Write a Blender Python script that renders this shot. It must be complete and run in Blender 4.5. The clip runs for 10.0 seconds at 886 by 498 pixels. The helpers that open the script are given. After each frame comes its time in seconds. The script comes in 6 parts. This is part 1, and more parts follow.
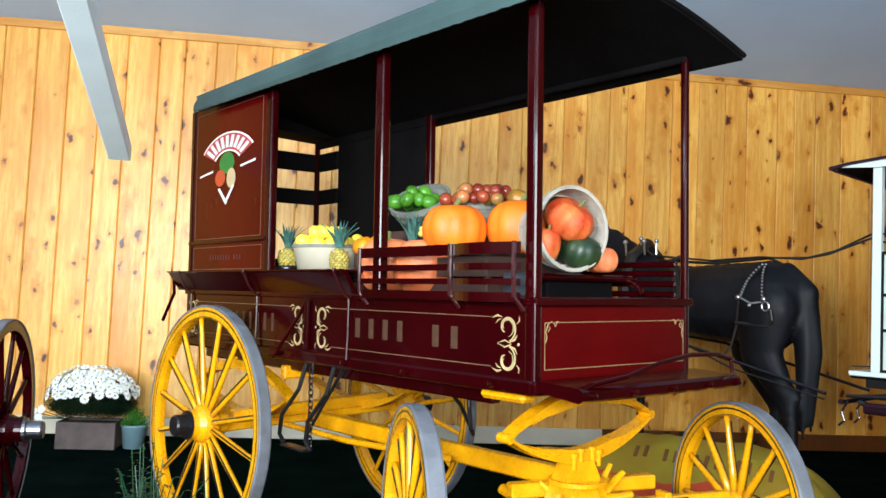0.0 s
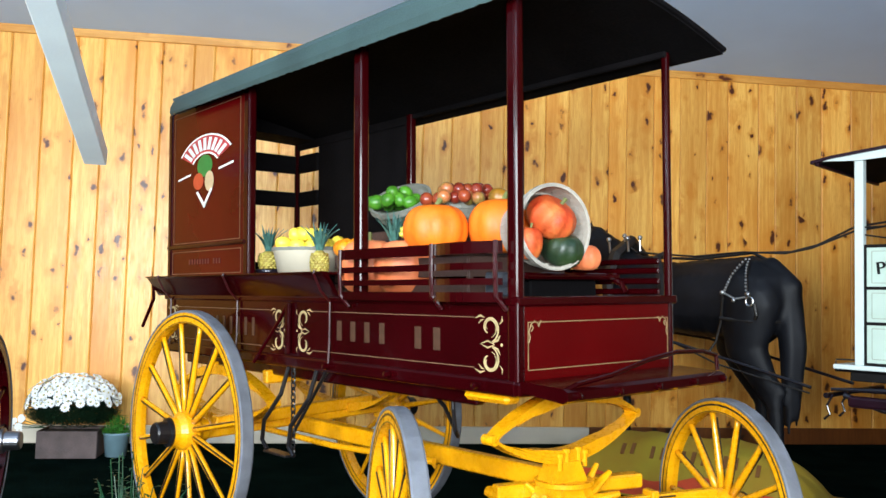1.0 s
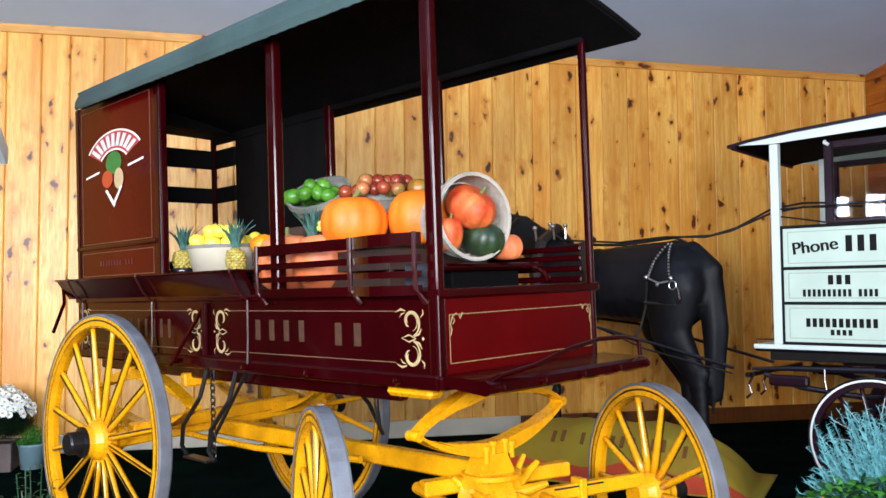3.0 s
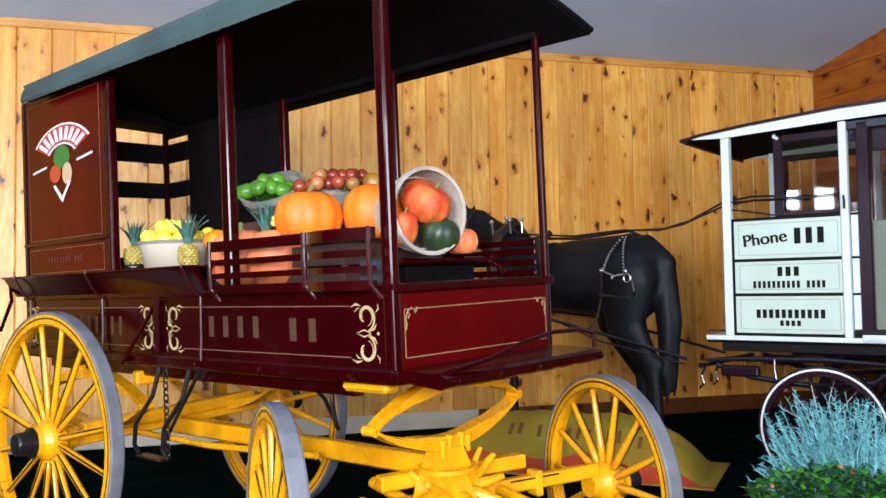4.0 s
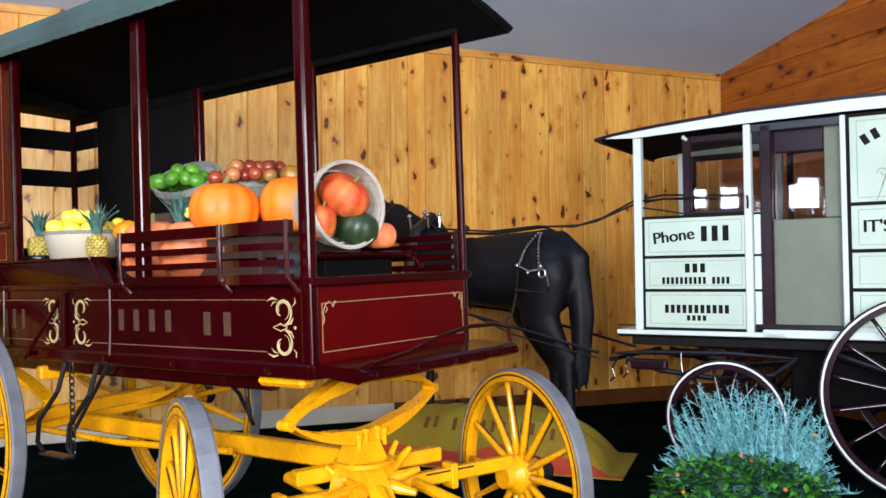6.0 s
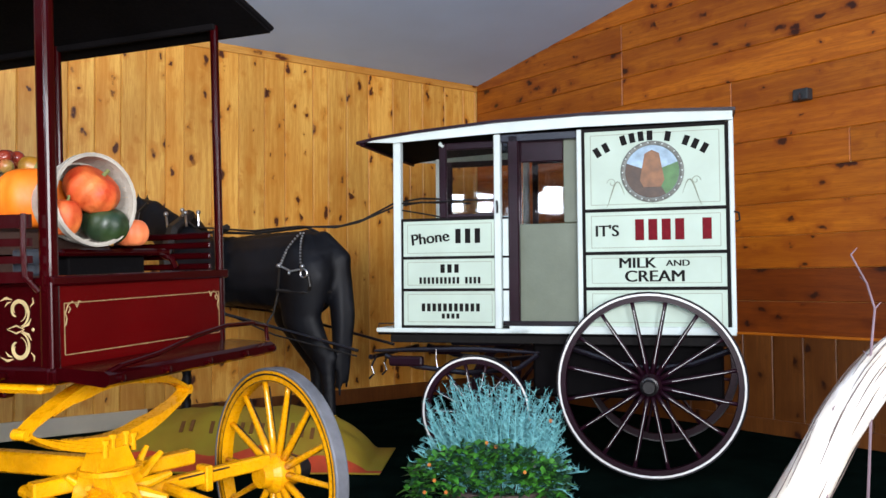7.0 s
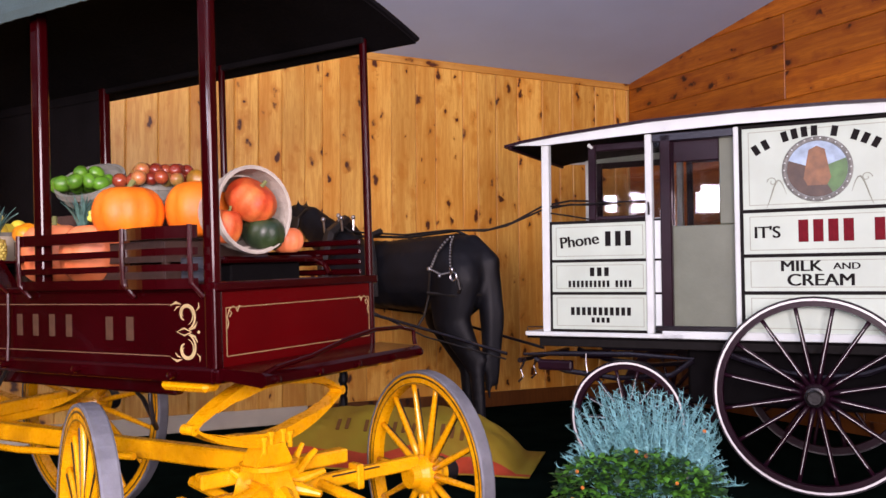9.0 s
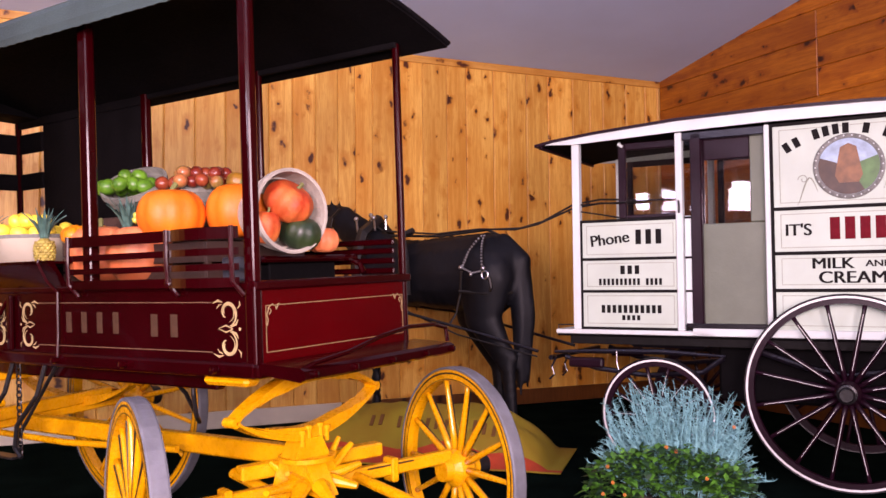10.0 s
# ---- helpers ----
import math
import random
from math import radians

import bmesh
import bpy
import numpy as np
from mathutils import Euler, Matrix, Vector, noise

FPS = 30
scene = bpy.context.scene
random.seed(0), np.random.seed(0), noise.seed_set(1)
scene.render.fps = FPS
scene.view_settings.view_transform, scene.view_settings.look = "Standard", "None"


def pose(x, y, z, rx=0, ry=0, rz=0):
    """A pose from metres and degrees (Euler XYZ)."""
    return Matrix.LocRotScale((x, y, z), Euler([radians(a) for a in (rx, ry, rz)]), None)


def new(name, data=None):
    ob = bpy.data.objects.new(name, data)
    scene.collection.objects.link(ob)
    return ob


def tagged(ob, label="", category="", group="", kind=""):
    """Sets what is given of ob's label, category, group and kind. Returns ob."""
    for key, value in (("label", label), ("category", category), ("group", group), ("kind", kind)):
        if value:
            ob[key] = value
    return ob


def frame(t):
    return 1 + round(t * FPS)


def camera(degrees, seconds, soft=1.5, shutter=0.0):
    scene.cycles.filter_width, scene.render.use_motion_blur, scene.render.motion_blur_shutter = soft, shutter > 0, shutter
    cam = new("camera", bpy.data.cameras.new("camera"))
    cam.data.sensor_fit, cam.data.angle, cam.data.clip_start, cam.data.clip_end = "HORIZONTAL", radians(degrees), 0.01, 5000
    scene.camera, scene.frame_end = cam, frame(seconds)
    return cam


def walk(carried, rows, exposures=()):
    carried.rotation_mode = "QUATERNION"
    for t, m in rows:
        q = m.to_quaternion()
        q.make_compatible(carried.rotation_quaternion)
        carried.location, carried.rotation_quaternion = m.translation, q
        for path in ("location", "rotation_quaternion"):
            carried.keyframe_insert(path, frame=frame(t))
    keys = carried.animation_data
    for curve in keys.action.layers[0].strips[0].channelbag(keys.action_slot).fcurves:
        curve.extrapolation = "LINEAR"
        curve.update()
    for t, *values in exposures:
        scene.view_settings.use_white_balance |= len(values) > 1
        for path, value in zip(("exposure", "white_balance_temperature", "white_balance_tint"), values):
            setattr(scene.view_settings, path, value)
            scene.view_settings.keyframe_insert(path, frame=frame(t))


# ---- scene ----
cam = camera(54.96, 10.0)
ROWS = [
    (0.0, -2.278, -2.134, 1.382, -39.47, 3.45, -2.56),
    (0.5, -2.258, -2.121, 1.381, -39.81, 3.57, -2.05),
    (1.0, -2.237, -2.110, 1.386, -40.41, 3.49, -1.55),
    (1.5, -2.208, -2.102, 1.388, -41.13, 3.41, -0.94),
    (2.0, -2.179, -2.095, 1.389, -42.10, 3.34, -0.44),
    (2.5, -2.162, -2.084, 1.390, -43.40, 3.21, -0.01),
    (4.0, -2.140, -2.095, 1.390, -47.66, 2.62, 0.85),
    (4.5, -2.143, -2.089, 1.388, -48.34, 2.50, 0.86),
    (5.0, -2.137, -2.060, 1.385, -48.04, 2.44, 0.70),
    (5.2, -2.138, -2.051, 1.382, -47.87, 2.44, 0.58),
    (6.3, -2.154, -2.167, 1.395, -57.80, 2.06, 0.33),
    (6.5, -2.152, -2.21, 1.394, -61.42, 2.07, 0.25),
    (7.0, -2.199, -2.160, 1.384, -68.92, 2.08, 0.48),
    (7.5, -2.227, -2.149, 1.377, -70.44, 2.21, 0.62),
    (8.0, -2.162, -2.154, 1.391, -66.39, 2.23, 0.30),
    (8.5, -2.159, -2.139, 1.394, -62.13, 2.29, 0.33),
    (9.0, -2.188, -2.195, 1.403, -58.64, 2.21, 0.41),
    (9.5, -2.227, -2.223, 1.402, -56.88, 2.20, 0.51),
    (10.0, -2.266, -2.242, 1.402, -56.53, 2.13, 0.57),
]
# the clip's camera darkens and turns redder as it swings towards the white wagon and back
EXPOSURES = [
    (0.0, 0.4, 6250, 5), (2.5, 0.34, 6250, 12), (5.0, 0.29, 6400, 18), (6.3, 0.27, 6500, 15), (7.5, 0.1, 6700, 15),
    (8.2, -0.03, 6800, 28), (9.0, 0.11, 7250, 43), (9.5, 0.16, 7450, 52), (10.0, 0.21, 7650, 60),
]
walk(cam, [(t, pose(x, y, z, 90 + pitch, roll, yaw)) for t, x, y, z, yaw, pitch, roll in ROWS], EXPOSURES)

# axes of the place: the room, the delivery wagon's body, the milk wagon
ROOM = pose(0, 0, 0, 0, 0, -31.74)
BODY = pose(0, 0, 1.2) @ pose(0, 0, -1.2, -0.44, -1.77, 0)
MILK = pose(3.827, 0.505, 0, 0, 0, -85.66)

# ---- light ----
world = bpy.data.worlds.new("world")
scene.world = world
world.use_nodes = True
wn = world.node_tree
sky = wn.nodes.new("ShaderNodeTexSky")
sky.sky_type, sky.sun_disc = "NISHITA", False
sky.sun_elevation, sky.sun_rotation = radians(40), radians(200)
wn.links.new(sky.outputs[0], wn.nodes["Background"].inputs[0])
wn.nodes["Background"].inputs[1].default_value = 0.12
SOUTH_WINDOWS = ((-5.4, -3.2), (-2.2, 0.0), (1.4, 3.0))
WEST_WINDOWS = ((-4.85, -4.15), (-3.06, -2.64), (-2.35, -2.03))
WALL_Y, CORNER_X, WALL_TOP, SLOPE = 5.32, 6.13, 3.84, 0.165
SOUTH_Y, WEST_X, RIDGE_Y = -6.2, -8.5, -0.4
RIDGE_Z = WALL_TOP + SLOPE * (WALL_Y - RIDGE_Y)


def window_lamp(m, w, h, power, colour):
    data = bpy.data.lights.new("window_light", "AREA")
    data.shape, data.size, data.size_y, data.energy, data.color = "RECTANGLE", w, h, power, colour
    new("window_light", data).matrix_world = m


for (a, b), power in zip(SOUTH_WINDOWS, (740, 490, 85)):
    window_lamp(ROOM @ pose((a + b) / 2, SOUTH_Y + 0.06, 2.2, 90, 0, 0), b - a, 1.7, power, (0.93, 0.97, 1))
for (a, b), power in zip(WEST_WINDOWS, (75, 62, 48)):
    window_lamp(ROOM @ pose(WEST_X + 0.06, (a + b) / 2, 3.22, 90, 0, -90), b - a, 0.64, power, (0.72, 0.86, 1))


# ---- materials ----
def material(name, colour, rough=0.5, metal=0.0, vary=0.15, scale=6.0, bump=0.1, fine=60.0, coat=0.0, hue=None, per_object=0.0, spec=0.5):
    """Base colour broken by broad stains and fine grain, with relief and uneven gloss."""
    m = bpy.data.materials.new(name)
    m.use_nodes = True
    t = m.node_tree
    n, l = t.nodes, t.links
    b = n["Principled BSDF"]
    co = n.new("ShaderNodeTexCoord")
    big = n.new("ShaderNodeTexNoise")
    big.inputs["Scale"].default_value, big.inputs["Detail"].default_value = scale, 6
    small = n.new("ShaderNodeTexNoise")
    small.inputs["Scale"].default_value, small.inputs["Detail"].default_value = fine, 4
    l.new(co.outputs["Object"], big.inputs["Vector"])
    l.new(co.outputs["Object"], small.inputs["Vector"])
    mix = n.new("ShaderNodeMix")
    mix.data_type = "RGBA"
    dark = [c * (1 - vary) for c in colour]
    light = [min(1, c * (1 + vary)) for c in colour] if hue is None else hue
    mix.inputs["A"].default_value, mix.inputs["B"].default_value = (*dark, 1), (*light, 1)
    ramp = n.new("ShaderNodeMapRange")
    ramp.inputs["From Min"].default_value, ramp.inputs["From Max"].default_value = 0.3, 0.7
    l.new(big.outputs["Fac"], ramp.inputs["Value"])
    l.new(ramp.outputs[0], mix.inputs["Factor"])
    last = mix.outputs["Result"]
    if per_object:
        info = n.new("ShaderNodeObjectInfo")
        hsv = n.new("ShaderNodeHueSaturation")
        r = n.new("ShaderNodeMapRange")
        r.inputs["To Min"].default_value, r.inputs["To Max"].default_value = 1 - per_object, 1 + per_object
        l.new(info.outputs["Random"], r.inputs["Value"])
        l.new(r.outputs[0], hsv.inputs["Value"])
        l.new(last, hsv.inputs["Color"])
        last = hsv.outputs["Color"]
    l.new(last, b.inputs["Base Color"])
    rr = n.new("ShaderNodeMapRange")
    rr.inputs["To Min"].default_value, rr.inputs["To Max"].default_value = max(0.02, rough * 0.75), min(1, rough * 1.25)
    l.new(small.outputs["Fac"], rr.inputs["Value"])
    l.new(rr.outputs[0], b.inputs["Roughness"])
    b.inputs["Metallic"].default_value, b.inputs["Coat Weight"].default_value = metal, coat
    b.inputs["Coat Roughness"].default_value = 0.06
    b.inputs["Specular IOR Level"].default_value = spec
    if bump:
        bp = n.new("ShaderNodeBump")
        bp.inputs["Strength"].default_value, bp.inputs["Distance"].default_value = bump, 0.01
        l.new(small.outputs["Fac"], bp.inputs["Height"])
        l.new(bp.outputs[0], b.inputs["Normal"])
    return m


def pine(name, light, dark, knot, along):
    """Varnished knotty pine; the grain runs along the object axis `along` (0, 1 or 2)."""
    m = bpy.data.materials.new(name)
    m.use_nodes = True
    n, l = m.node_tree.nodes, m.node_tree.links
    b = n["Principled BSDF"]
    co, info = n.new("ShaderNodeTexCoord"), n.new("ShaderNodeObjectInfo")
    shift = n.new("ShaderNodeVectorMath")
    shift.operation = "MULTIPLY_ADD"
    shift.inputs[1].default_value = (37, 53, 71)
    l.new(info.outputs["Random"], shift.inputs[0])
    l.new(co.outputs["Object"], shift.inputs[2])

    def stretched(k, across):
        v = n.new("ShaderNodeVectorMath")
        v.operation = "MULTIPLY"
        s = [across, across, across]
        s[along] = k
        v.inputs[1].default_value = s
        l.new(shift.outputs[0], v.inputs[0])
        return v.outputs[0]

    wob = n.new("ShaderNodeTexNoise")
    wob.inputs["Scale"].default_value, wob.inputs["Detail"].default_value = 13, 3
    l.new(shift.outputs[0], wob.inputs["Vector"])
    bent = n.new("ShaderNodeVectorMath")
    bent.operation = "MULTIPLY_ADD"
    bent.inputs[1].default_value = (0.6, 0.6, 0.6)
    l.new(wob.outputs["Color"], bent.inputs[0])
    l.new(stretched(4.0, 7.4), bent.inputs[2])
    knots = n.new("ShaderNodeTexVoronoi")
    knots.feature = "F1"
    knots.inputs["Scale"].default_value = 1.0
    knots.inputs["Randomness"].default_value = 1.0
    l.new(bent.outputs[0], knots.inputs["Vector"])
    lot = n.new("ShaderNodeSeparateColor")
    l.new(knots.outputs["Color"], lot.inputs[0])
    big = n.new("ShaderNodeMapRange")
    big.inputs["From Min"].default_value, big.inputs["From Max"].default_value = 0.05, 1.0
    big.inputs["To Min"].default_value, big.inputs["To Max"].default_value = 0.1, 1.4
    l.new(lot.outputs[0], big.inputs["Value"])
    rel = n.new("ShaderNodeMath")
    rel.operation = "DIVIDE"
    l.new(knots.outputs["Distance"], rel.inputs[0])
    l.new(big.outputs[0], rel.inputs[1])
    size = n.new("ShaderNodeMapRange")
    size.inputs["From Min"].default_value, size.inputs["From Max"].default_value = 0.12, 0.21
    size.inputs["To Min"].default_value, size.inputs["To Max"].default_value = 1, 0
    l.new(rel.outputs[0], size.inputs["Value"])
    halo = n.new("ShaderNodeMapRange")
    halo.inputs["From Min"].default_value, halo.inputs["From Max"].default_value = 0.15, 0.5
    halo.inputs["To Min"].default_value, halo.inputs["To Max"].default_value = 1, 0
    l.new(rel.outputs[0], halo.inputs["Value"])
    grain = n.new("ShaderNodeTexNoise")
    grain.inputs["Scale"].default_value, grain.inputs["Detail"].default_value = 1, 5
    grain.inputs["Distortion"].default_value = 0.6
    l.new(stretched(1.6, 26), grain.inputs["Vector"])
    fine = n.new("ShaderNodeTexNoise")
    fine.inputs["Scale"].default_value, fine.inputs["Detail"].default_value = 1, 3
    l.new(stretched(9, 170), fine.inputs["Vector"])
    broad = n.new("ShaderNodeTexNoise")
    broad.inputs["Scale"].default_value, broad.inputs["Detail"].default_value = 1, 3
    l.new(stretched(0.5, 3.0), broad.inputs["Vector"])

    def mixed(fac, a, c):
        mx = n.new("ShaderNodeMix")
        mx.data_type = "RGBA"
        l.new(fac, mx.inputs["Factor"])
        for sock, v in (("A", a), ("B", c)):
            if isinstance(v, tuple):
                mx.inputs[sock].default_value = (*v, 1)
            else:
                l.new(v, mx.inputs[sock])
        return mx.outputs["Result"]

    def ranged(v, lo, hi, a=0.0, c=1.0):
        r = n.new("ShaderNodeMapRange")
        for k, x in zip(("From Min", "From Max", "To Min", "To Max"), (lo, hi, a, c)):
            r.inputs[k].default_value = x
        l.new(v, r.inputs["Value"])
        return r.outputs[0]

    warm = tuple(0.5 * a + 0.5 * c for a, c in zip(light, dark))
    col = mixed(ranged(grain.outputs["Fac"], 0.40, 0.60), light, warm)
    col = mixed(ranged(broad.outputs["Fac"], 0.45, 0.7, 0, 0.7), col, dark)
    col = mixed(ranged(fine.outputs["Fac"], 0.46, 0.72, 0, 0.6), col, dark)
    col = mixed(ranged(halo.outputs[0], 0, 1, 0, 0.85), col, dark)
    col = mixed(size.outputs[0], col, knot)
    hsv = n.new("ShaderNodeHueSaturation")
    l.new(col, hsv.inputs["Color"])
    l.new(ranged(info.outputs["Random"], 0, 1, 0.86, 1.14), hsv.inputs["Value"])
    l.new(hsv.outputs[0], b.inputs["Base Color"])
    b.inputs["Roughness"].default_value = 0.36
    l.new(ranged(fine.outputs["Fac"], 0.3, 0.7, 0.3, 0.48), b.inputs["Roughness"])
    bp = n.new("ShaderNodeBump")
    bp.inputs["Strength"].default_value, bp.inputs["Distance"].default_value = 0.18, 0.004
    l.new(fine.outputs["Fac"], bp.inputs["Height"])
    l.new(bp.outputs[0], b.inputs["Normal"])
    return m


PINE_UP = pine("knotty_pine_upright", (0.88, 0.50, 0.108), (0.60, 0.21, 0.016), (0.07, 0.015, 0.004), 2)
# gable wall pine darkened: the dimness of grazing light is in its colour
PINE_FLAT_SHADED = pine("knotty_pine_shaded_level", (0.52, 0.155, 0.009), (0.25, 0.05, 0.003), (0.045, 0.009, 0.003), 1)
# lower rows and dado: light falloff towards the floor put into darker pines
PINE_LOW_SHADED = pine("knotty_pine_red_shaded_level", (0.22, 0.045, 0.004), (0.11, 0.018, 0.002), (0.03, 0.006, 0.003), 1)
PINE_DADO_SHADED = pine("knotty_pine_shaded_dado", (0.15, 0.05, 0.010), (0.085, 0.023, 0.004), (0.02, 0.005, 0.003), 2)
# pale backing seen in the joints, bevel highlights put into its colour
LIT_GROOVE_PINE = material("lit_groove_pine", (0.80, 0.50, 0.16), 0.5, vary=0.2, scale=4)
# dark base for unseen walls, chosen to cut bounce and reflections
UNSEEN_WALL_BROWN = material("bounce_cutting_brown", (0.035, 0.016, 0.008), 0.7, vary=0.3, scale=3)
PINE_TRIM = pine("pine_trim", (0.70, 0.36, 0.08), (0.48, 0.18, 0.02), (0.09, 0.02, 0.005), 0)
PLASTER = material("ceiling_paint", (0.46, 0.62, 0.86), 0.8, vary=0.05, scale=1.2, bump=0.1, fine=90)
CARPET = material("dark_green_carpet", (0.003, 0.0075, 0.006), 0.95, vary=0.35, scale=3, bump=0.6, fine=400, spec=0.0)
WHITE_TRIM = material("cream_trim_paint", (0.56, 0.50, 0.38), 0.5, vary=0.08, scale=5)
MAROON = material("maroon_coach_paint", (0.018, 0.0003, 0.0009), 0.2, vary=0.25, scale=2.5, bump=0.0, fine=30, coat=0.13, spec=0.12)
MAROON_IRON = material("maroon_painted_iron", (0.026, 0.0006, 0.0018), 0.3, vary=0.2, scale=9, bump=0.03, spec=0.3, coat=0.5)
MAROON_PANEL = material("maroon_panel_paint", (0.058, 0.0010, 0.0013), 0.22, vary=0.2, scale=1.8, bump=0.0, fine=40, coat=0.03, spec=0.1)
YELLOW = material("chrome_yellow_paint", (0.70, 0.285, 0.0015), 0.28, vary=0.12, scale=7, bump=0.05, fine=50, coat=0.14, hue=(0.80, 0.36, 0.002))
STRIPE = material("black_pinstripe", (0.012, 0.009, 0.008), 0.4, vary=0.2)
TYRE = material("grey_rubber_tyre", (0.115, 0.12, 0.135), 0.6, vary=0.25, scale=9, bump=0.15)
BLACK_IRON = material("black_iron", (0.012, 0.011, 0.012), 0.3, 0.3, vary=0.3, bump=0.1)
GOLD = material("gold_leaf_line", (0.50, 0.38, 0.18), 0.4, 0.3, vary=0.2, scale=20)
DULL_GOLD = material("dark_gold_leaf", (0.15, 0.085, 0.045), 0.5, 0.2, vary=0.25, scale=25)
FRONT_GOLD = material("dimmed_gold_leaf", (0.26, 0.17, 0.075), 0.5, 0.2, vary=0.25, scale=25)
CANVAS = material("grey_green_roof_canvas", (0.038, 0.07, 0.068), 0.6, vary=0.2, scale=3, bump=0.25, fine=160)
# near-black base puts the shade inside bodies and under roofs into the colour
SHADE_LINING = material("shade_dark_lining", (0.003, 0.0025, 0.003), 0.9, vary=0.3, spec=0.08)
CREAM = material("pale_cream_enamel", (0.50, 0.61, 0.52), 0.55, vary=0.07, scale=3, bump=0.03, spec=0.2)
WHITE_ENAMEL = material("white_enamel", (0.63, 0.71, 0.69), 0.55, vary=0.07, scale=4, bump=0.03, spec=0.2)
BLACK_PAINT = material("black_gloss_paint", (0.008, 0.006, 0.010), 0.3, vary=0.25, coat=0.5, spec=0.3)
PLUM = material("dark_plum_paint", (0.014, 0.003, 0.008), 0.35, vary=0.25, coat=0.08, spec=0.2)
GREY_GREEN = material("grey_green_door_paint", (0.13, 0.155, 0.11), 0.5, vary=0.1)
BAR_GOLD = material("darker_gold_paint", (0.06, 0.027, 0.014), 0.5, 0.1, vary=0.3, scale=30)
STEEL = material("polished_steel", (0.32, 0.32, 0.34), 0.3, 1.0, vary=0.15)
RED_PAINT = material("red_letter_paint", (0.16, 0.008, 0.014), 0.7, vary=0.15, scale=20, spec=0.1)
GLASS = bpy.data.materials.new("window_glass")
GLASS.use_nodes = True
_g = GLASS.node_tree.nodes["Principled BSDF"]
_g.inputs["Transmission Weight"].default_value, _g.inputs["Roughness"].default_value, _g.inputs["IOR"].default_value = 1.0, 0.02, 1.45


# ---- shape helpers ----
def part(name, bm, mat, parent=None, label="", m=None, smooth=False):
    """Links a bmesh as one mesh object under a thing or a part."""
    bmesh.ops.recalc_face_normals(bm, faces=bm.faces)
    me = bpy.data.meshes.new(name)
    bm.to_mesh(me)
    bm.free()
    if smooth:
        me.shade_smooth()
    for k in (mat if isinstance(mat, (list, tuple)) else [mat]):
        me.materials.append(k)
    return laid(name, me, parent, label, m)


def laid(name, me, parent=None, label="", m=None):
    ob = new(name, me)
    if parent is not None:
        ob.parent = parent
    if m is not None:
        ob.matrix_basis = m
    if label:
        ob["label"] = label
    return ob


def thing(name, label, category, m=None, group="", kind=""):
    ob = tagged(new(name), label, category, group, kind)
    if m is not None:
        ob.matrix_basis = m
    return ob


def box(x0, x1, y0, y1, z0, z1, bevel=0.006, bm=None, seg=1):
    bm = bm or bmesh.new()
    tmp = bmesh.new()
    bmesh.ops.create_cube(tmp, size=1, matrix=Matrix.LocRotScale(((x0 + x1) / 2, (y0 + y1) / 2, (z0 + z1) / 2), None, (abs(x1 - x0), abs(y1 - y0), abs(z1 - z0))))
    b = min(bevel, 0.45 * min(abs(x1 - x0), abs(y1 - y0), abs(z1 - z0)))
    if b > 0.0005:
        bmesh.ops.bevel(tmp, geom=tmp.edges, offset=b, segments=seg, affect="EDGES", profile=0.5)
    return absorb(bm, tmp)


def absorb(bm, tmp, m=None, index=0):
    """Adds a bmesh's faces to another one."""
    seen = {}
    for v in tmp.verts:
        seen[v] = bm.verts.new(m @ v.co if m is not None else v.co)
    for fc in tmp.faces:
        nf = bm.faces.new([seen[v] for v in fc.verts])
        nf.material_index = index or fc.material_index
    tmp.free()
    return bm


def tube(points, r, bm=None, seg=8, closed=False, flat=1.0):
    """A rod swept along points; r may be one radius or one for each point."""
    bm = bm or bmesh.new()
    pts = [Vector(p) for p in points]
    rs = r if isinstance(r, (list, tuple)) else [r] * len(pts)
    rings, side = [], None
    for i, p in enumerate(pts):
        a = pts[i - 1] if i or closed else p
        c = pts[(i + 1) % len(pts)] if i < len(pts) - 1 or closed else p
        d = (c - a).normalized()
        if side is None:
            side = d.cross(Vector((0, 0, 1)))
            side = (side if side.length > 0.05 else d.cross(Vector((0, 1, 0)))).normalized()
        side = (side - d * side.dot(d)).normalized()
        up = side.cross(d)
        rings.append([bm.verts.new(p + (side * math.cos(k * math.tau / seg) * flat + up * math.sin(k * math.tau / seg)) * rs[i]) for k in range(seg)])
    for i in range(len(rings) - (0 if closed else 1)):
        a, c = rings[i], rings[(i + 1) % len(rings)]
        for k in range(seg):
            bm.faces.new((a[k], a[(k + 1) % seg], c[(k + 1) % seg], c[k]))
    if not closed:
        bm.faces.new(rings[0][::-1])
        bm.faces.new(rings[-1])
    return bm


def lathe(profile, m=None, seg=32, bm=None):
    """Turns a profile of (radius, height) about z; m places it."""
    bm = bm or bmesh.new()
    m = m or Matrix()
    rings = []
    for r, z in profile:
        if r < 1e-5:
            rings.append([bm.verts.new(m @ Vector((0, 0, z)))])
        else:
            rings.append([bm.verts.new(m @ Vector((r * math.cos(k * math.tau / seg), r * math.sin(k * math.tau / seg), z))) for k in range(seg)])
    for a, c in zip(rings, rings[1:]):
        for k in range(seg):
            q = [a[k % len(a)], a[(k + 1) % len(a)], c[(k + 1) % len(c)], c[k % len(c)]]
            u = []
            for v in q:
                if v not in u:
                    u.append(v)
            if len(u) > 2:
                bm.faces.new(u)
    return bm


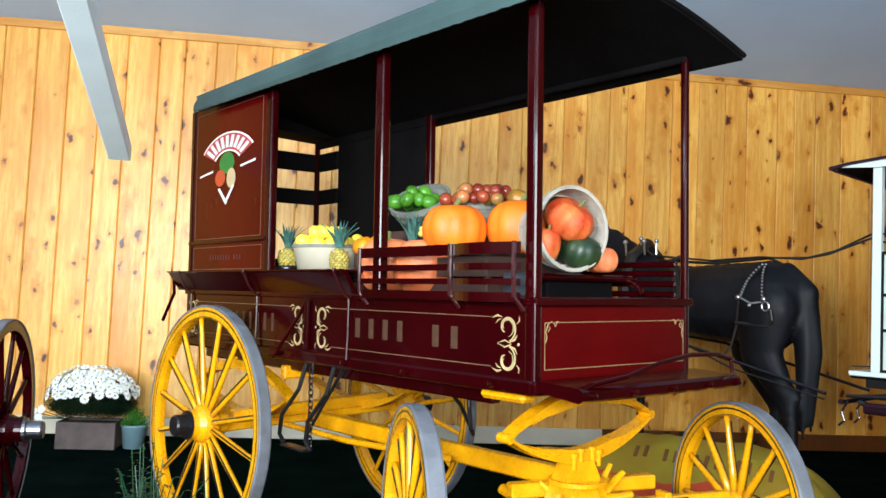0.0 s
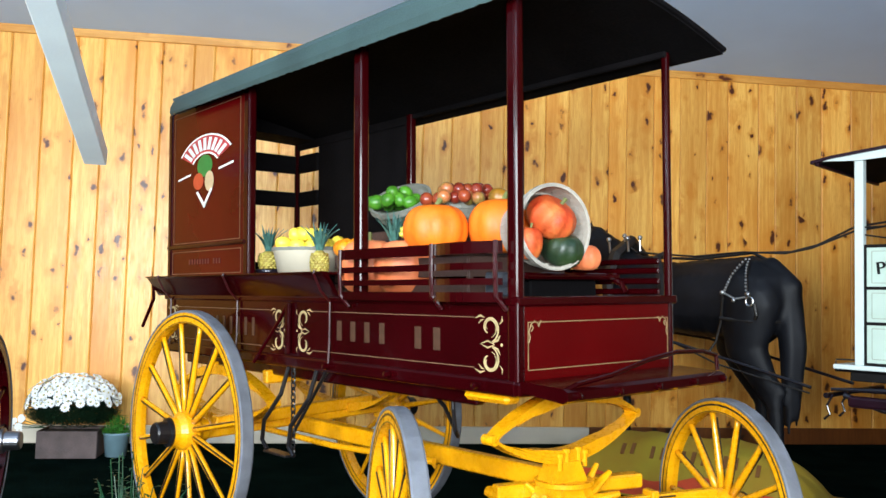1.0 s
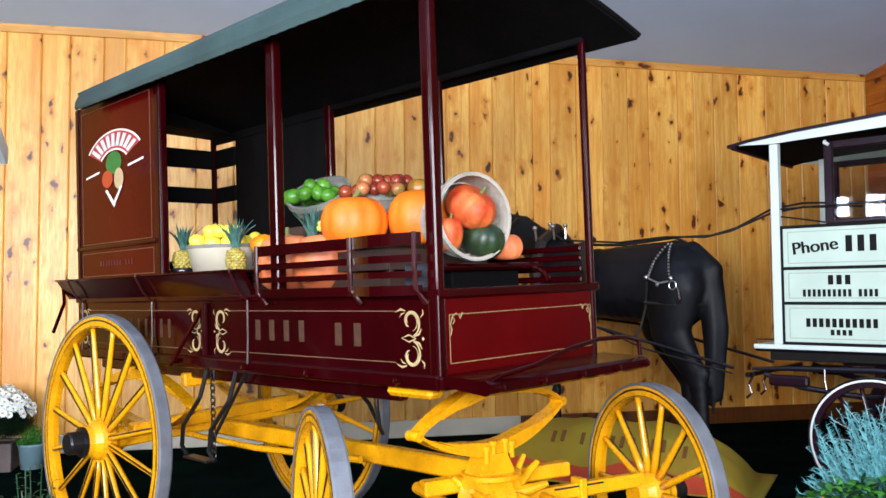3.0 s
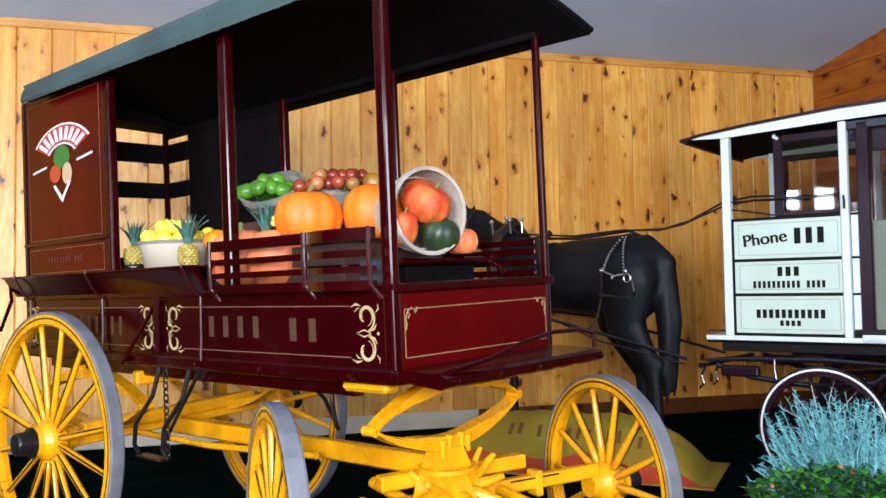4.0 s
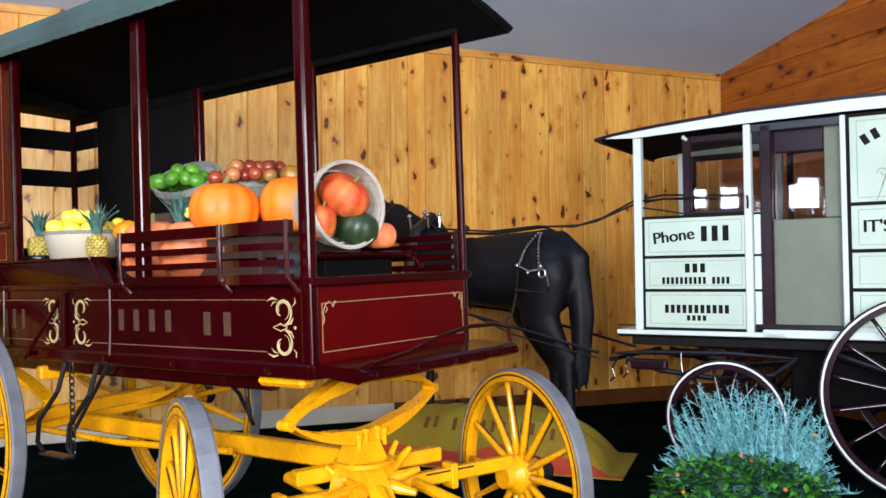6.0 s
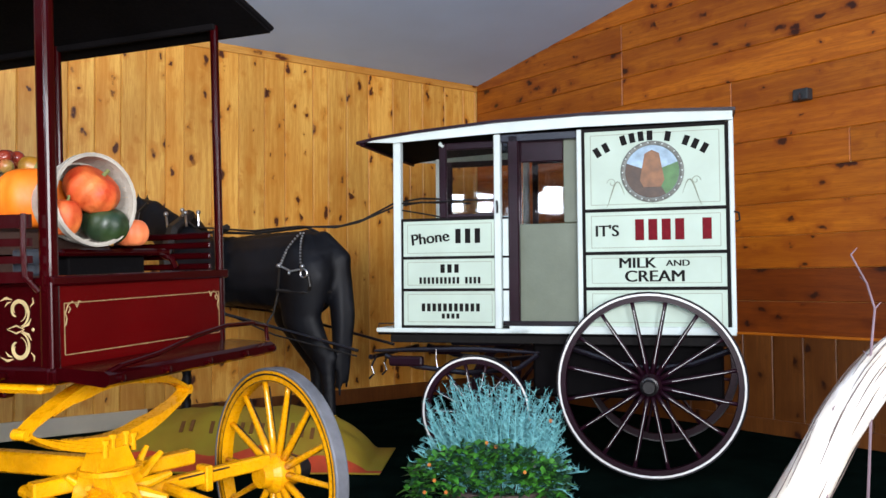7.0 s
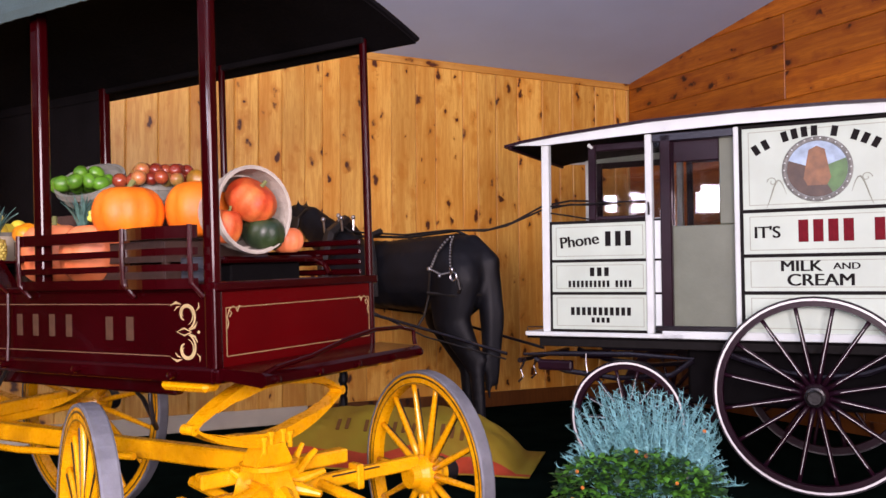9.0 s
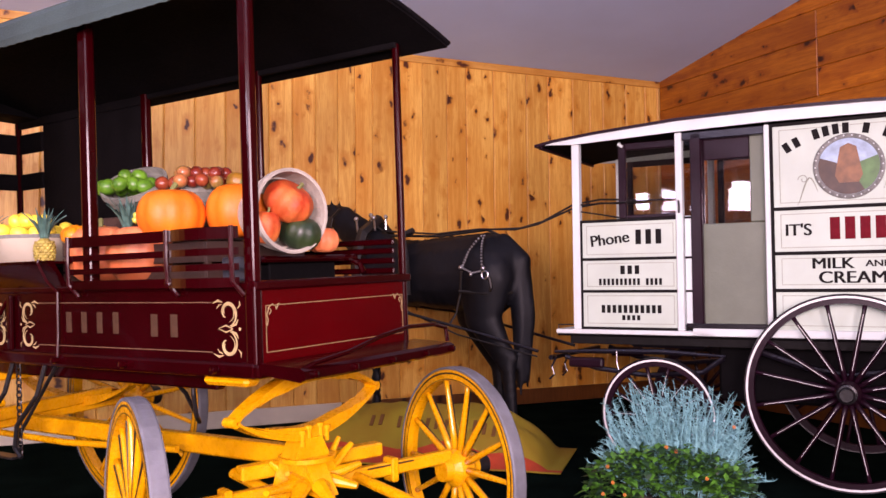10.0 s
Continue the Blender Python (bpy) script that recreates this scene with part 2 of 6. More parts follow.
def prism(outline, y0, y1, bm=None, m=None):
    """A flat shape in x, z pulled along y from y0 to y1."""
    bm = bm or bmesh.new()
    m = m or Matrix()
    a = [bm.verts.new(m @ Vector((x, y0, z))) for x, z in outline]
    c = [bm.verts.new(m @ Vector((x, y1, z))) for x, z in outline]
    bm.faces.new(a)
    bm.faces.new(c[::-1])
    for k in range(len(a)):
        j = (k + 1) % len(a)
        bm.faces.new((a[j], a[k], c[k], c[j]))
    return bm


def blob(m, noise_size=0.0, rough=0.0, sub=3, bm=None, seed=0.0):
    """A rounded lump with an uneven surface."""
    tmp = bmesh.new()
    bmesh.ops.create_icosphere(tmp, subdivisions=sub, radius=1)
    for v in tmp.verts:
        if rough:
            v.co *= 1 + rough * noise.noise(v.co * noise_size + Vector((seed, seed * 2, seed * 3)))
    return absorb(bm or bmesh.new(), tmp, m)


def wheel(parent, m, R, tread, spokes, rim_mat, spoke_mat, tyre_mat, hub_mat, cap_mat, stripe_mat=None, felloe=0.045, hub_r=0.075, hub_len=0.2, name="wheel", label=""):
    """A spoked wheel whose axle is its own x axis (outer side at -x); rim, then tyre, spokes and hub as its parts."""
    turn = pose(0, 0, 0, 0, 90, 0)
    w, r0 = tread, R - 0.014 - felloe
    rim = part(name, lathe([(r0, -w / 2), (R - 0.014, -w / 2), (R - 0.014, w / 2), (r0, w / 2), (r0 - 0.004, 0), (r0, -w / 2)], turn, 56), rim_mat, parent, label, m)
    part("tyre", lathe([(R - 0.014, -w / 2 - 0.003), (R - 0.004, -w / 2 - 0.004), (R, -w / 2 + 0.004), (R, w / 2 - 0.004), (R - 0.004, w / 2 + 0.004), (R - 0.014, w / 2 + 0.003), (R - 0.015, 0), (R - 0.014, -w / 2 - 0.003)], turn, 56), tyre_mat, rim)
    if stripe_mat:
        b = bmesh.new()
        for s in (-1, 1):
            z = s * (w / 2 + 0.0015)
            mid = (r0 + R - 0.014) / 2 + 0.008
            lathe([(mid - 0.004, z), (mid + 0.004, z)], turn, 56, b)
            lathe([(r0 + 0.002, z), (r0 + 0.006, z)], turn, 56, b)
        part("pinstripe", b, stripe_mat, rim)
    hl = hub_len
    part("hub", lathe([(0, hl * 0.5), (hub_r * 0.62, hl * 0.5), (hub_r * 0.7, hl * 0.3), (hub_r, hl * 0.16), (hub_r * 1.06, 0), (hub_r, -hl * 0.16), (hub_r * 0.8, -hl * 0.3), (hub_r * 0.72, -hl * 0.5), (0, -hl * 0.5)], turn, 24), hub_mat, rim, smooth=False)
    part("hub_cap", lathe([(0, -hl * 0.82), (hub_r * 0.5, -hl * 0.82), (hub_r * 0.58, -hl * 0.78), (hub_r * 0.6, -hl * 0.52), (hub_r * 0.78, -hl * 0.5), (hub_r * 0.78, -hl * 0.44), (0, -hl * 0.44)], turn, 20), cap_mat, rim)
    b = bmesh.new()
    s0, s1 = hub_r * 0.85, r0 + 0.006
    tube([(0, 0, s0), (0, 0, s0 + 0.1), (0, 0, s1 - 0.06), (0, 0, s1)], [0.019, 0.017, 0.0125, 0.015], b, 8)
    b.normal_update()
    me = bpy.data.meshes.new("spoke")
    b.to_mesh(me)
    b.free()
    me.shade_smooth()
    me.materials.append(spoke_mat)
    sm = None
    if stripe_mat:
        b = box(-0.0178, -0.0125, 0.0035, 0.0105, s0 + 0.03, s1 - 0.03, 0)
        sm = bpy.data.meshes.new("spoke_line")
        b.to_mesh(sm)
        b.free()
        sm.materials.append(stripe_mat)
    for k in range(spokes):
        laid("spoke", me, rim, "", pose(0, 0, 0, 360 * (k + 0.5) / spokes, 0, 0))
        if sm:
            laid("spoke_line", sm, rim, "", pose(0, 0, 0, 360 * (k + 0.5) / spokes, 0, 0))
    return rim


def lettering(text, size, mat, parent, m, name="lettering", label="", squeeze=1.0):
    """Painted words in the built-in font, as a thin mesh."""
    cu = bpy.data.curves.new(name, "FONT")
    cu.body, cu.size, cu.extrude, cu.align_x, cu.align_y = text, size, 0.0008, "CENTER", "CENTER"
    tmp = new("lettering_source", cu)
    bpy.context.view_layer.update()
    me = bpy.data.meshes.new_from_object(tmp.evaluated_get(bpy.context.evaluated_depsgraph_get()))
    bpy.data.objects.remove(tmp)
    thin = bmesh.new()
    for k, dx in enumerate((-0.03, -0.01, 0.01, 0.03)):
        tmp = bmesh.new()
        tmp.from_mesh(me)
        absorb(thin, tmp, pose(dx * size, 0, 0.0004 * k))
    thin.to_mesh(me)
    thin.free()
    me.materials.clear()
    me.materials.append(mat)
    me.transform(Matrix.Diagonal((squeeze, 1, 1, 1)))
    return laid(name, me, parent, label, m)


def bars(count, pitch, width, height, mat, parent, m, name="letter_bar", label="", skip=(), arc=0.0):
    """A row of plain upright bars in place of words; arc bends the row upward in the middle."""
    b = box(-width / 2, width / 2, -height / 2, height / 2, -0.0008, 0.0008, 0)
    me = bpy.data.meshes.new(name)
    b.to_mesh(me)
    b.free()
    me.materials.append(mat)
    for k in range(count):
        if k not in skip:
            x = (k - (count - 1) / 2) * pitch
            q = x / (count * pitch / 2)
            laid(name, me, parent, label, m @ pose(x, -arc * q * q, 0, 0, 0, -math.degrees(math.atan(2 * arc * q / (count * pitch / 2)))))


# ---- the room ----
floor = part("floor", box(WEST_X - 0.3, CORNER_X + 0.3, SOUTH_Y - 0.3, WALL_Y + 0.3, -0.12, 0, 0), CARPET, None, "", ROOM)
tagged(floor, "dark green carpet over the whole hall floor", "floor", kind="structure")
b = bmesh.new()
for y0, y1, z0, z1 in ((WALL_Y + 0.3, RIDGE_Y, WALL_TOP - SLOPE * 0.3, RIDGE_Z), (RIDGE_Y, SOUTH_Y - 0.3, RIDGE_Z, RIDGE_Z - SLOPE * (RIDGE_Y - SOUTH_Y + 0.3))):
    v = [(x, y, z + up) for up in (0, 0.12) for x, y, z in ((WEST_X - 0.3, y0, z0), (CORNER_X + 0.3, y0, z0), (CORNER_X + 0.3, y1, z1), (WEST_X - 0.3, y1, z1))]
    vs = [b.verts.new(p) for p in v]
    for q in ((0, 1, 2, 3), (7, 6, 5, 4), (0, 4, 5, 1), (1, 5, 6, 2), (2, 6, 7, 3), (3, 7, 4, 0)):
        b.faces.new([vs[i] for i in q])
ceiling = tagged(part("ceiling", b, PLASTER, None, "", ROOM), "pale blue-grey painted sloping ceiling", "ceiling", kind="structure")
wall_north = tagged(part("wall_north", box(WEST_X - 0.3, CORNER_X + 0.3, WALL_Y + 0.02, WALL_Y + 0.22, 0, WALL_TOP + 0.1, 0), LIT_GROOVE_PINE, None, "", ROOM), "long wall of varnished knotty pine boards set upright", "wall", kind="structure")
EAST = [(SOUTH_Y - 0.3, 0), (WALL_Y, 0), (WALL_Y, WALL_TOP + 0.05), (RIDGE_Y, RIDGE_Z + 0.05), (SOUTH_Y - 0.3, RIDGE_Z + 0.05 - SLOPE * (RIDGE_Y - SOUTH_Y + 0.3))]
QUARTER = pose(0, 0, 0, 0, 0, 90)
wall_east = tagged(part("wall_east", prism(EAST, -(CORNER_X + 0.22), -(CORNER_X + 0.02), None, QUARTER), LIT_GROOVE_PINE, None, "", ROOM), "gable wall of level knotty pine boards above upright wainscot", "wall", kind="structure")


def pierced(name, lo, hi, top, openings, m, label, low=1.35, high=3.05):
    """A wall along its own x with real window openings from low to high, thick in y."""
    b = bmesh.new()
    at = lo
    for a, c in (*openings, (hi, hi)):
        box(at, a, -0.2, 0, 0, top, 0, b)
        if c > a:
            box(a, c, -0.2, 0, 0, low, 0, b)
            box(a, c, -0.2, 0, high, top, 0, b)
        at = c
    return tagged(part(name, b, UNSEEN_WALL_BROWN, None, "", m), label, "wall", kind="structure")


# unseen walls added to close the hall; dark colour holds bounce light down
pierced("wall_south", WEST_X - 0.3, CORNER_X + 0.3, 5.2, SOUTH_WINDOWS, ROOM @ pose(0, SOUTH_Y, 0), "unseen closing wall, dark to cut bounce light, with tall daylight windows")
pierced("wall_west", SOUTH_Y - 0.3, WALL_Y + 0.3, 5.2, WEST_WINDOWS, ROOM @ pose(WEST_X, 0, 0, 0, 0, 90), "unseen end wall, dark to cut bounce light, with small high daylight windows", 2.9, 3.54)


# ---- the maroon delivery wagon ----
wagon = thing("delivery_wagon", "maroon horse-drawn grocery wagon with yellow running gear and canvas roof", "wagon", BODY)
X0, X1, XC = -0.045, 0.89, 0.4225
part("side_panel", box(X0, X0 + 0.025, 0.03, 3.08, 1.10, 1.39), MAROON, wagon)
part("side_panel", box(X1 - 0.025, X1, 0.03, 3.08, 1.10, 1.39), MAROON, wagon)
part("front_panel", box(X0 + 0.03, X1 - 0.03, 0, 0.025, 1.10, 1.385), MAROON_PANEL, wagon, "red-maroon front panel with a gold line")
part("rear_panel", box(X0 + 0.03, X1 - 0.03, 3.055, 3.08, 1.10, 1.5), MAROON, wagon)
part("bed_floor", box(X0 + 0.025, X1 - 0.025, 0.03, 3.055, 1.37, 1.395), SHADE_LINING, wagon)
for x in (X0 - 0.012, X1 - 0.05):
    part("sill", box(x, x + 0.062, 0.0, 3.1, 1.055, 1.115, 0.012, seg=2), MAROON, wagon)
part("sill", box(X0 - 0.01, X1 + 0.01, -0.022, 0.04, 1.058, 1.112, 0.012, seg=2), MAROON, wagon)
part("top_rail", box(X0 - 0.01, X1 + 0.01, -0.018, 0.03, 1.375, 1.41, 0.008, seg=2), MAROON, wagon)
for x in (X0 - 0.008, X1 - 0.03):
    part("top_rail", box(x, x + 0.038, 0.0, 3.1, 1.375, 1.405, 0.008, seg=2), MAROON, wagon)


def upright(x, y, z0, z1, w=0.05, d=0.05):
    """A square post with rounded arrises and a turned-looking centre."""
    b = box(x - w / 2, x + w / 2, y - d / 2, y + d / 2, z0, z1, 0.014, seg=3)
    return part("post", b, MAROON, wagon)


upright(X0 + 0.016, 0.022, 1.07, 2.50, 0.044, 0.056)
upright(X0 + 0.018, 0.985, 1.385, 2.52, 0.05, 0.062)
upright(X0 + 0.022, 2.035, 1.385, 2.53, 0.05, 0.064)
upright(X0 + 0.022, 3.045, 1.385, 2.54, 0.05, 0.06)
upright(X1 - 0.012, 0.014, 1.07, 2.46, 0.032, 0.034)
upright(X1 - 0.022, 0.87, 1.385, 2.47, 0.032, 0.032)
upright(X1 - 0.022, 1.76, 1.385, 2.47, 0.045, 0.05)
upright(X1 - 0.022, 3.045, 1.385, 2.5, 0.036, 0.036)
part("iron_edge", box(X0 - 0.0125, X0 - 0.004, -0.0145, 0.0, 1.11, 1.39, 0.003), MAROON_IRON, wagon)
# closed upper panels at the rear, near and far side
part("upper_panel", box(X0 + 0.004, X0 + 0.022, 2.06, 3.02, 1.515, 2.53), MAROON_PANEL, wagon, "red-maroon panel with gold border lines")
part("panel_moulding", box(X0 - 0.012, X0 + 0.02, 2.04, 3.06, 1.682, 1.706, 0.008, seg=2), MAROON, wagon)
# far panel, slats and headers coloured near black to stand for shade
part("upper_panel", box(X1 - 0.022, X1 - 0.004, 1.79, 2.775, 1.39, 2.47), SHADE_LINING, wagon)
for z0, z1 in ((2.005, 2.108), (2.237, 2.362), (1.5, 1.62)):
    part("end_slat", box(X0 + 0.03, X1 - 0.03, 3.035, 3.057, z0, z1), SHADE_LINING, wagon)
    part("end_slat", box(X1 - 0.03, X1 - 0.012, 2.775, 3.02, z0, z1), SHADE_LINING, wagon)
part("end_header", prism([(X0 + 0.03, 2.47), (X0 + 0.03, 2.60), (XC, 2.57), (X1 - 0.03, 2.47), (X1 - 0.03, 2.44)], 2.8, 3.06), SHADE_LINING, wagon)
part("end_header", box(X1 - 0.035, X1 - 0.005, 1.74, 3.04, 2.40, 2.52), SHADE_LINING, wagon)
part("end_header", box(X1 - 0.035, X1 - 0.005, 0.0, 1.74, 2.425, 2.52), SHADE_LINING, wagon)


# roof: a shallow bowed canvas deck with a hanging edge, shade coloured in dark beneath
def roof_z(s, up):
    """Height of the bowed deck at s = -1 (near eave) to 1 (far eave)."""
    return (2.585 + 2.43) / 2 - (2.585 - 2.43) / 2 * s + 0.045 * (1 - abs(s) ** 2) + up


XR = XC + 0.013


def deck(up, y0, y1, thick, half=0.549):
    n = 16
    top = [(XR + half * (-1 + 2 * k / n), roof_z(-1 + 2 * k / n, up)) for k in range(n + 1)]
    low = [(x, z - thick) for x, z in reversed(top)]
    return prism(top + low, y0, y1)


part("roof_canvas", deck(0.012, -0.205, 2.86, 0.012), CANVAS, wagon, "grey-green weathered canvas roof", smooth=False)
part("roof_lining", deck(-0.001, -0.2, 2.85, 0.014, 0.544), SHADE_LINING, wagon)
b = bmesh.new()
n = 90
rows = []
for k in range(n + 1):
    y = -0.2 + 3.065 * k / n
    rise = 0.012 + 0.012 * y
    jag = 0.003 * ((k % 2) - 0.5) + 0.003 * noise.noise(Vector((k * 0.6, 3, 1)))
    end = max(0.0, (k - n + 2) / 2) ** 2 * 0.03
    ring = [(XC - 0.51, 2.605 - end), (XC - 0.535, 2.595 - end), (XC - 0.55, 2.57 - end), (XC - 0.553, 2.51), (XC - 0.546, 2.452 + jag + rise), (XC - 0.54, 2.452 + jag + rise), (XC - 0.543, 2.51), (XC - 0.53, 2.575 - end)]
    rows.append([b.verts.new((x, y, z)) for x, z in ring])
for p, q in zip(rows, rows[1:]):
    for k in range(len(p) - 1):
        b.faces.new((p[k], q[k], q[k + 1], p[k + 1]))
part("roof_valance", b, CANVAS, wagon, "grey-green canvas edge hanging over the eave")
part("roof_rim", tube([(XR + 0.549 * s, -0.203, roof_z(s, 0.004)) for s in [k / 8 - 1 for k in range(17)]], 0.012), SHADE_LINING, wagon)

# flared side boards and their irons
b = prism([(X0 - 0.004, 1.40), (X0 - 0.075, 1.505), (X0 - 0.09, 1.512), (X0 - 0.09, 1.518), (X0 - 0.06, 1.518), (X0 + 0.012, 1.40)], 1.14, 3.2)
part("flare_board", b, MAROON, wagon, "outward-flaring maroon side board")
part("flare_board", prism([(X1 + 0.004, 1.40), (X1 + 0.075, 1.505), (X1 + 0.09, 1.518), (X1 + 0.06, 1.518), (X1 - 0.012, 1.40)], 1.14, 3.2), MAROON, wagon, "outward-flaring maroon side board")
part("shelf", box(X0 - 0.06, X0 + 0.32, 1.14, 3.19, 1.503, 1.515, 0.003), MAROON, wagon)
# far shelf takes the shade colour, the near one stays maroon
part("shelf", box(X1 - 0.1, X1 + 0.06, 1.14, 3.19, 1.503, 1.515, 0.003), SHADE_LINING, wagon)
for y in (1.19, 2.1, 2.98):
    part("side_iron", tube([(X0 - 0.095, y, 1.522), (X0 - 0.1, y, 1.51), (X0 - 0.06, y, 1.43), (X0 - 0.012, y, 1.38), (X0 - 0.014, y, 1.2), (X0 - 0.02, y, 1.1)], 0.006, seg=6), MAROON_IRON, wagon)
part("corner_brace", tube([(X0 - 0.04, 3.2, 1.49), (X0 - 0.03, 3.21, 1.38), (X0 - 0.05, 3.34, 1.2)], 0.011), MAROON, wagon)
part("corner_brace", tube([(X0 - 0.015, 1.57, 1.36), (X0 - 0.03, 1.62, 1.28), (X0 - 0.07, 1.80, 1.07)], 0.01), MAROON, wagon)
part("guide_bar", box(X0 - 0.028, X0 - 0.006, 1.54, 1.572, 1.12, 1.37, 0.006, seg=2), MAROON, wagon)
for y in (0.19, 0.73, 1.2, 1.85):
    part("bolt", lathe([(0, -0.012), (0.012, -0.012), (0.014, 0), (0.014, 0.02), (0.0, 0.024)], pose(X0 - 0.02, y, 1.085, 0, -90, 0), 10), MAROON, wagon)


# slatted rack over the near side, bowed in its forward half
def rack_x(y):
    return X0 - 0.035 - (0.045 * math.sin(math.pi * min(1, max(0, (0.415 - y) / 0.36))) if y < 0.415 else 0)


for z, h in ((1.408, 0.036), (1.464, 0.024), (1.52, 0.026), (1.588, 0.044)):
    b = bmesh.new()
    ys = [0.045 + (1.06 - 0.045) * k / 28 for k in range(29)]
    sec = [[b.verts.new((rack_x(y) + dx, y, z + dz)) for dx, dz in ((-0.008, -h / 2), (0.008, -h / 2), (0.008, h / 2), (-0.008, h / 2))] for y in ys]
    for p, q in zip(sec, sec[1:]):
        for k in range(4):
            b.faces.new((p[k], p[(k + 1) % 4], q[(k + 1) % 4], q[k]))
    b.faces.new(sec[0])
    b.faces.new(sec[-1])
    part("rack_slat", b, MAROON, wagon)
for y in (0.058, 0.415, 1.05):
    part("rack_stake", tube([(rack_x(y) - 0.014, y, 1.612), (rack_x(y) - 0.016, y, 1.50), (rack_x(y) - 0.012, y, 1.41), (X0 - 0.014, y - 0.02, 1.36)], 0.009), MAROON_IRON, wagon)
for z in (1.425, 1.47, 1.515, 1.555):
    part("rack_slat", box(X1 - 0.03, X1 - 0.014, 0.05, 1.74, z - 0.013, z + 0.013), MAROON, wagon)
# driver's bench
part("seat", box(X0 + 0.29, X1 - 0.04, 0.24, 0.56, 1.475, 1.505, 0.012, seg=2), MAROON, wagon, "glossy maroon driver's bench")
part("seat_box", box(X0 + 0.36, X1 - 0.16, 0.28, 0.54, 1.40, 1.475), SHADE_LINING, wagon)
part("seat_end", tube([(X1 - 0.06, 0.2, 1.42), (X1 - 0.06, 0.22, 1.46), (X1 - 0.06, 0.3, 1.49), (X1 - 0.06, 0.55, 1.5)], 0.014), MAROON, wagon)
part("shelf_bracket", box(X0 + 0.03, X0 + 0.085, 0.06, 0.2, 1.41, 1.50), material("slate_grey_board", (0.03, 0.034, 0.042), 0.6), wagon)
# foot board with its rail
part("foot_board", prism([(-0.02, 1.075), (-0.215, 1.055), (-0.235, 1.065), (-0.235, 1.095), (-0.215, 1.105), (-0.02, 1.115)], 0.9, -0.05, None, pose(0, 0, 0, 0, 0, 90) @ Matrix.Diagonal((1, -1, 1, 1))), MAROON, wagon, "maroon driver's foot board")
part("foot_rail", tube([(-0.03, -0.21, 1.10), (0.02, -0.215, 1.115), (0.2, -0.22, 1.135), (0.42, -0.21, 1.175), (0.62, -0.2, 1.195), (0.8, -0.2, 1.19), (0.89, -0.2, 1.17), (0.9, -0.2, 1.11)], 0.009), MAROON, wagon)
for x in (0.0, 0.22, 0.45, 0.68, 0.88):
    part("bolt", lathe([(0, -0.006), (0.012, -0.006), (0.012, 0.012), (0.0, 0.016)], pose(x, -0.236, 1.08, 90, 0, 0), 10), MAROON, wagon)


# gold lines
def line_frame(y0, y1, z0, z1, parent, plane, off, w=0.005, name="gold_line", mat=GOLD):
    b = bmesh.new()
    for a, c, p, q in ((y0, y1, z0 - w / 2, z0 + w / 2), (y0, y1, z1 - w / 2, z1 + w / 2), (y0 - w / 2, y0 + w / 2, z0, z1), (y1 - w / 2, y1 + w / 2, z0, z1)):
        if plane == "x":
            box(off - 0.0015, off, a, c, p, q, 0, b)
        else:
            box(a, c, off - 0.0015, off, p, q, 0, b)
    return part(name, b, mat, parent)


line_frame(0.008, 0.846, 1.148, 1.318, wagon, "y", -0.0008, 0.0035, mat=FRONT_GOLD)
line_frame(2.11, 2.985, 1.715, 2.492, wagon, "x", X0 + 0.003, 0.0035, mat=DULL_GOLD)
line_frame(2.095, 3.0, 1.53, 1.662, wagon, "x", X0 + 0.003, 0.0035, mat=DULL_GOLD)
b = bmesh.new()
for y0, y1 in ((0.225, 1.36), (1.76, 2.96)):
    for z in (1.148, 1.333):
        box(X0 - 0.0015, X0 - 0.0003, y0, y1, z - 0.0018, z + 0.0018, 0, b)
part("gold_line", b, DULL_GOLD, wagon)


def scroll(y, s, parent):
    """Two mirrored gold C-scrolls with inner volutes, a leaf between them and pointed tips; s says which way they open."""
    b = bmesh.new()
    for up in (-1, 1):
        for r0, turn, cz, thick in ((0.046, 330, 0.055, 0.0052), (0.036, 300, 0.06, 0.0028)):
            pts, rad = [], []
            for k in range(26):
                f = k / 25
                a = radians(-80 + turn * f)
                r = r0 * (1 - 0.66 * f ** 1.2)
                pts.append((0, s * (r * math.cos(a) - 0.006 * f), up * (cz + r * math.sin(a))))
                rad.append(thick * (0.3 + math.sin(math.pi * f) ** 0.8))
            tube(pts, rad, b, 6)
        tube([(0, s * 0.012, up * 0.006), (0, s * 0.038, up * 0.016), (0, s * 0.05, up * 0.034)], [0.0015, 0.005, 0.001], b, 6)
        tube([(0, s * -0.026, up * 0.092), (0, s * -0.05, up * 0.098), (0, s * -0.078, up * 0.088)], [0.0015, 0.005, 0.001], b, 6)
        tube([(0, s * -0.03, up * 0.086), (0, s * -0.046, up * 0.082), (0, s * -0.058, up * 0.07)], [0.001, 0.0035, 0.001], b, 6)
        tube([(0, s * 0.046, up * 0.07), (0, s * 0.06, up * 0.082), (0, s * 0.058, up * 0.098)], [0.001, 0.0035, 0.001], b, 6)
        tube([(0, s * 0.022, 0), (0, s * -0.012, up * 0.012), (0, s * -0.05, 0)], [0.0012, 0.0032, 0.0008], b, 6)
    blob(pose(0, s * 0.056, 0) @ Matrix.Scale(0.0065, 4), sub=1, bm=b)
    for v in b.verts:
        v.co.x *= 0.18
    return tagged(part("gold_scroll", b, GOLD, parent, "pale gold scrollwork", pose(X0 - 0.002, y, 1.236) @ Matrix.Scale(1.06, 4)), kind="stuff")


for y, s in ((0.137, -1), (1.435, 1), (1.672, -1), (2.97, 1)):
    scroll(y, s, wagon)
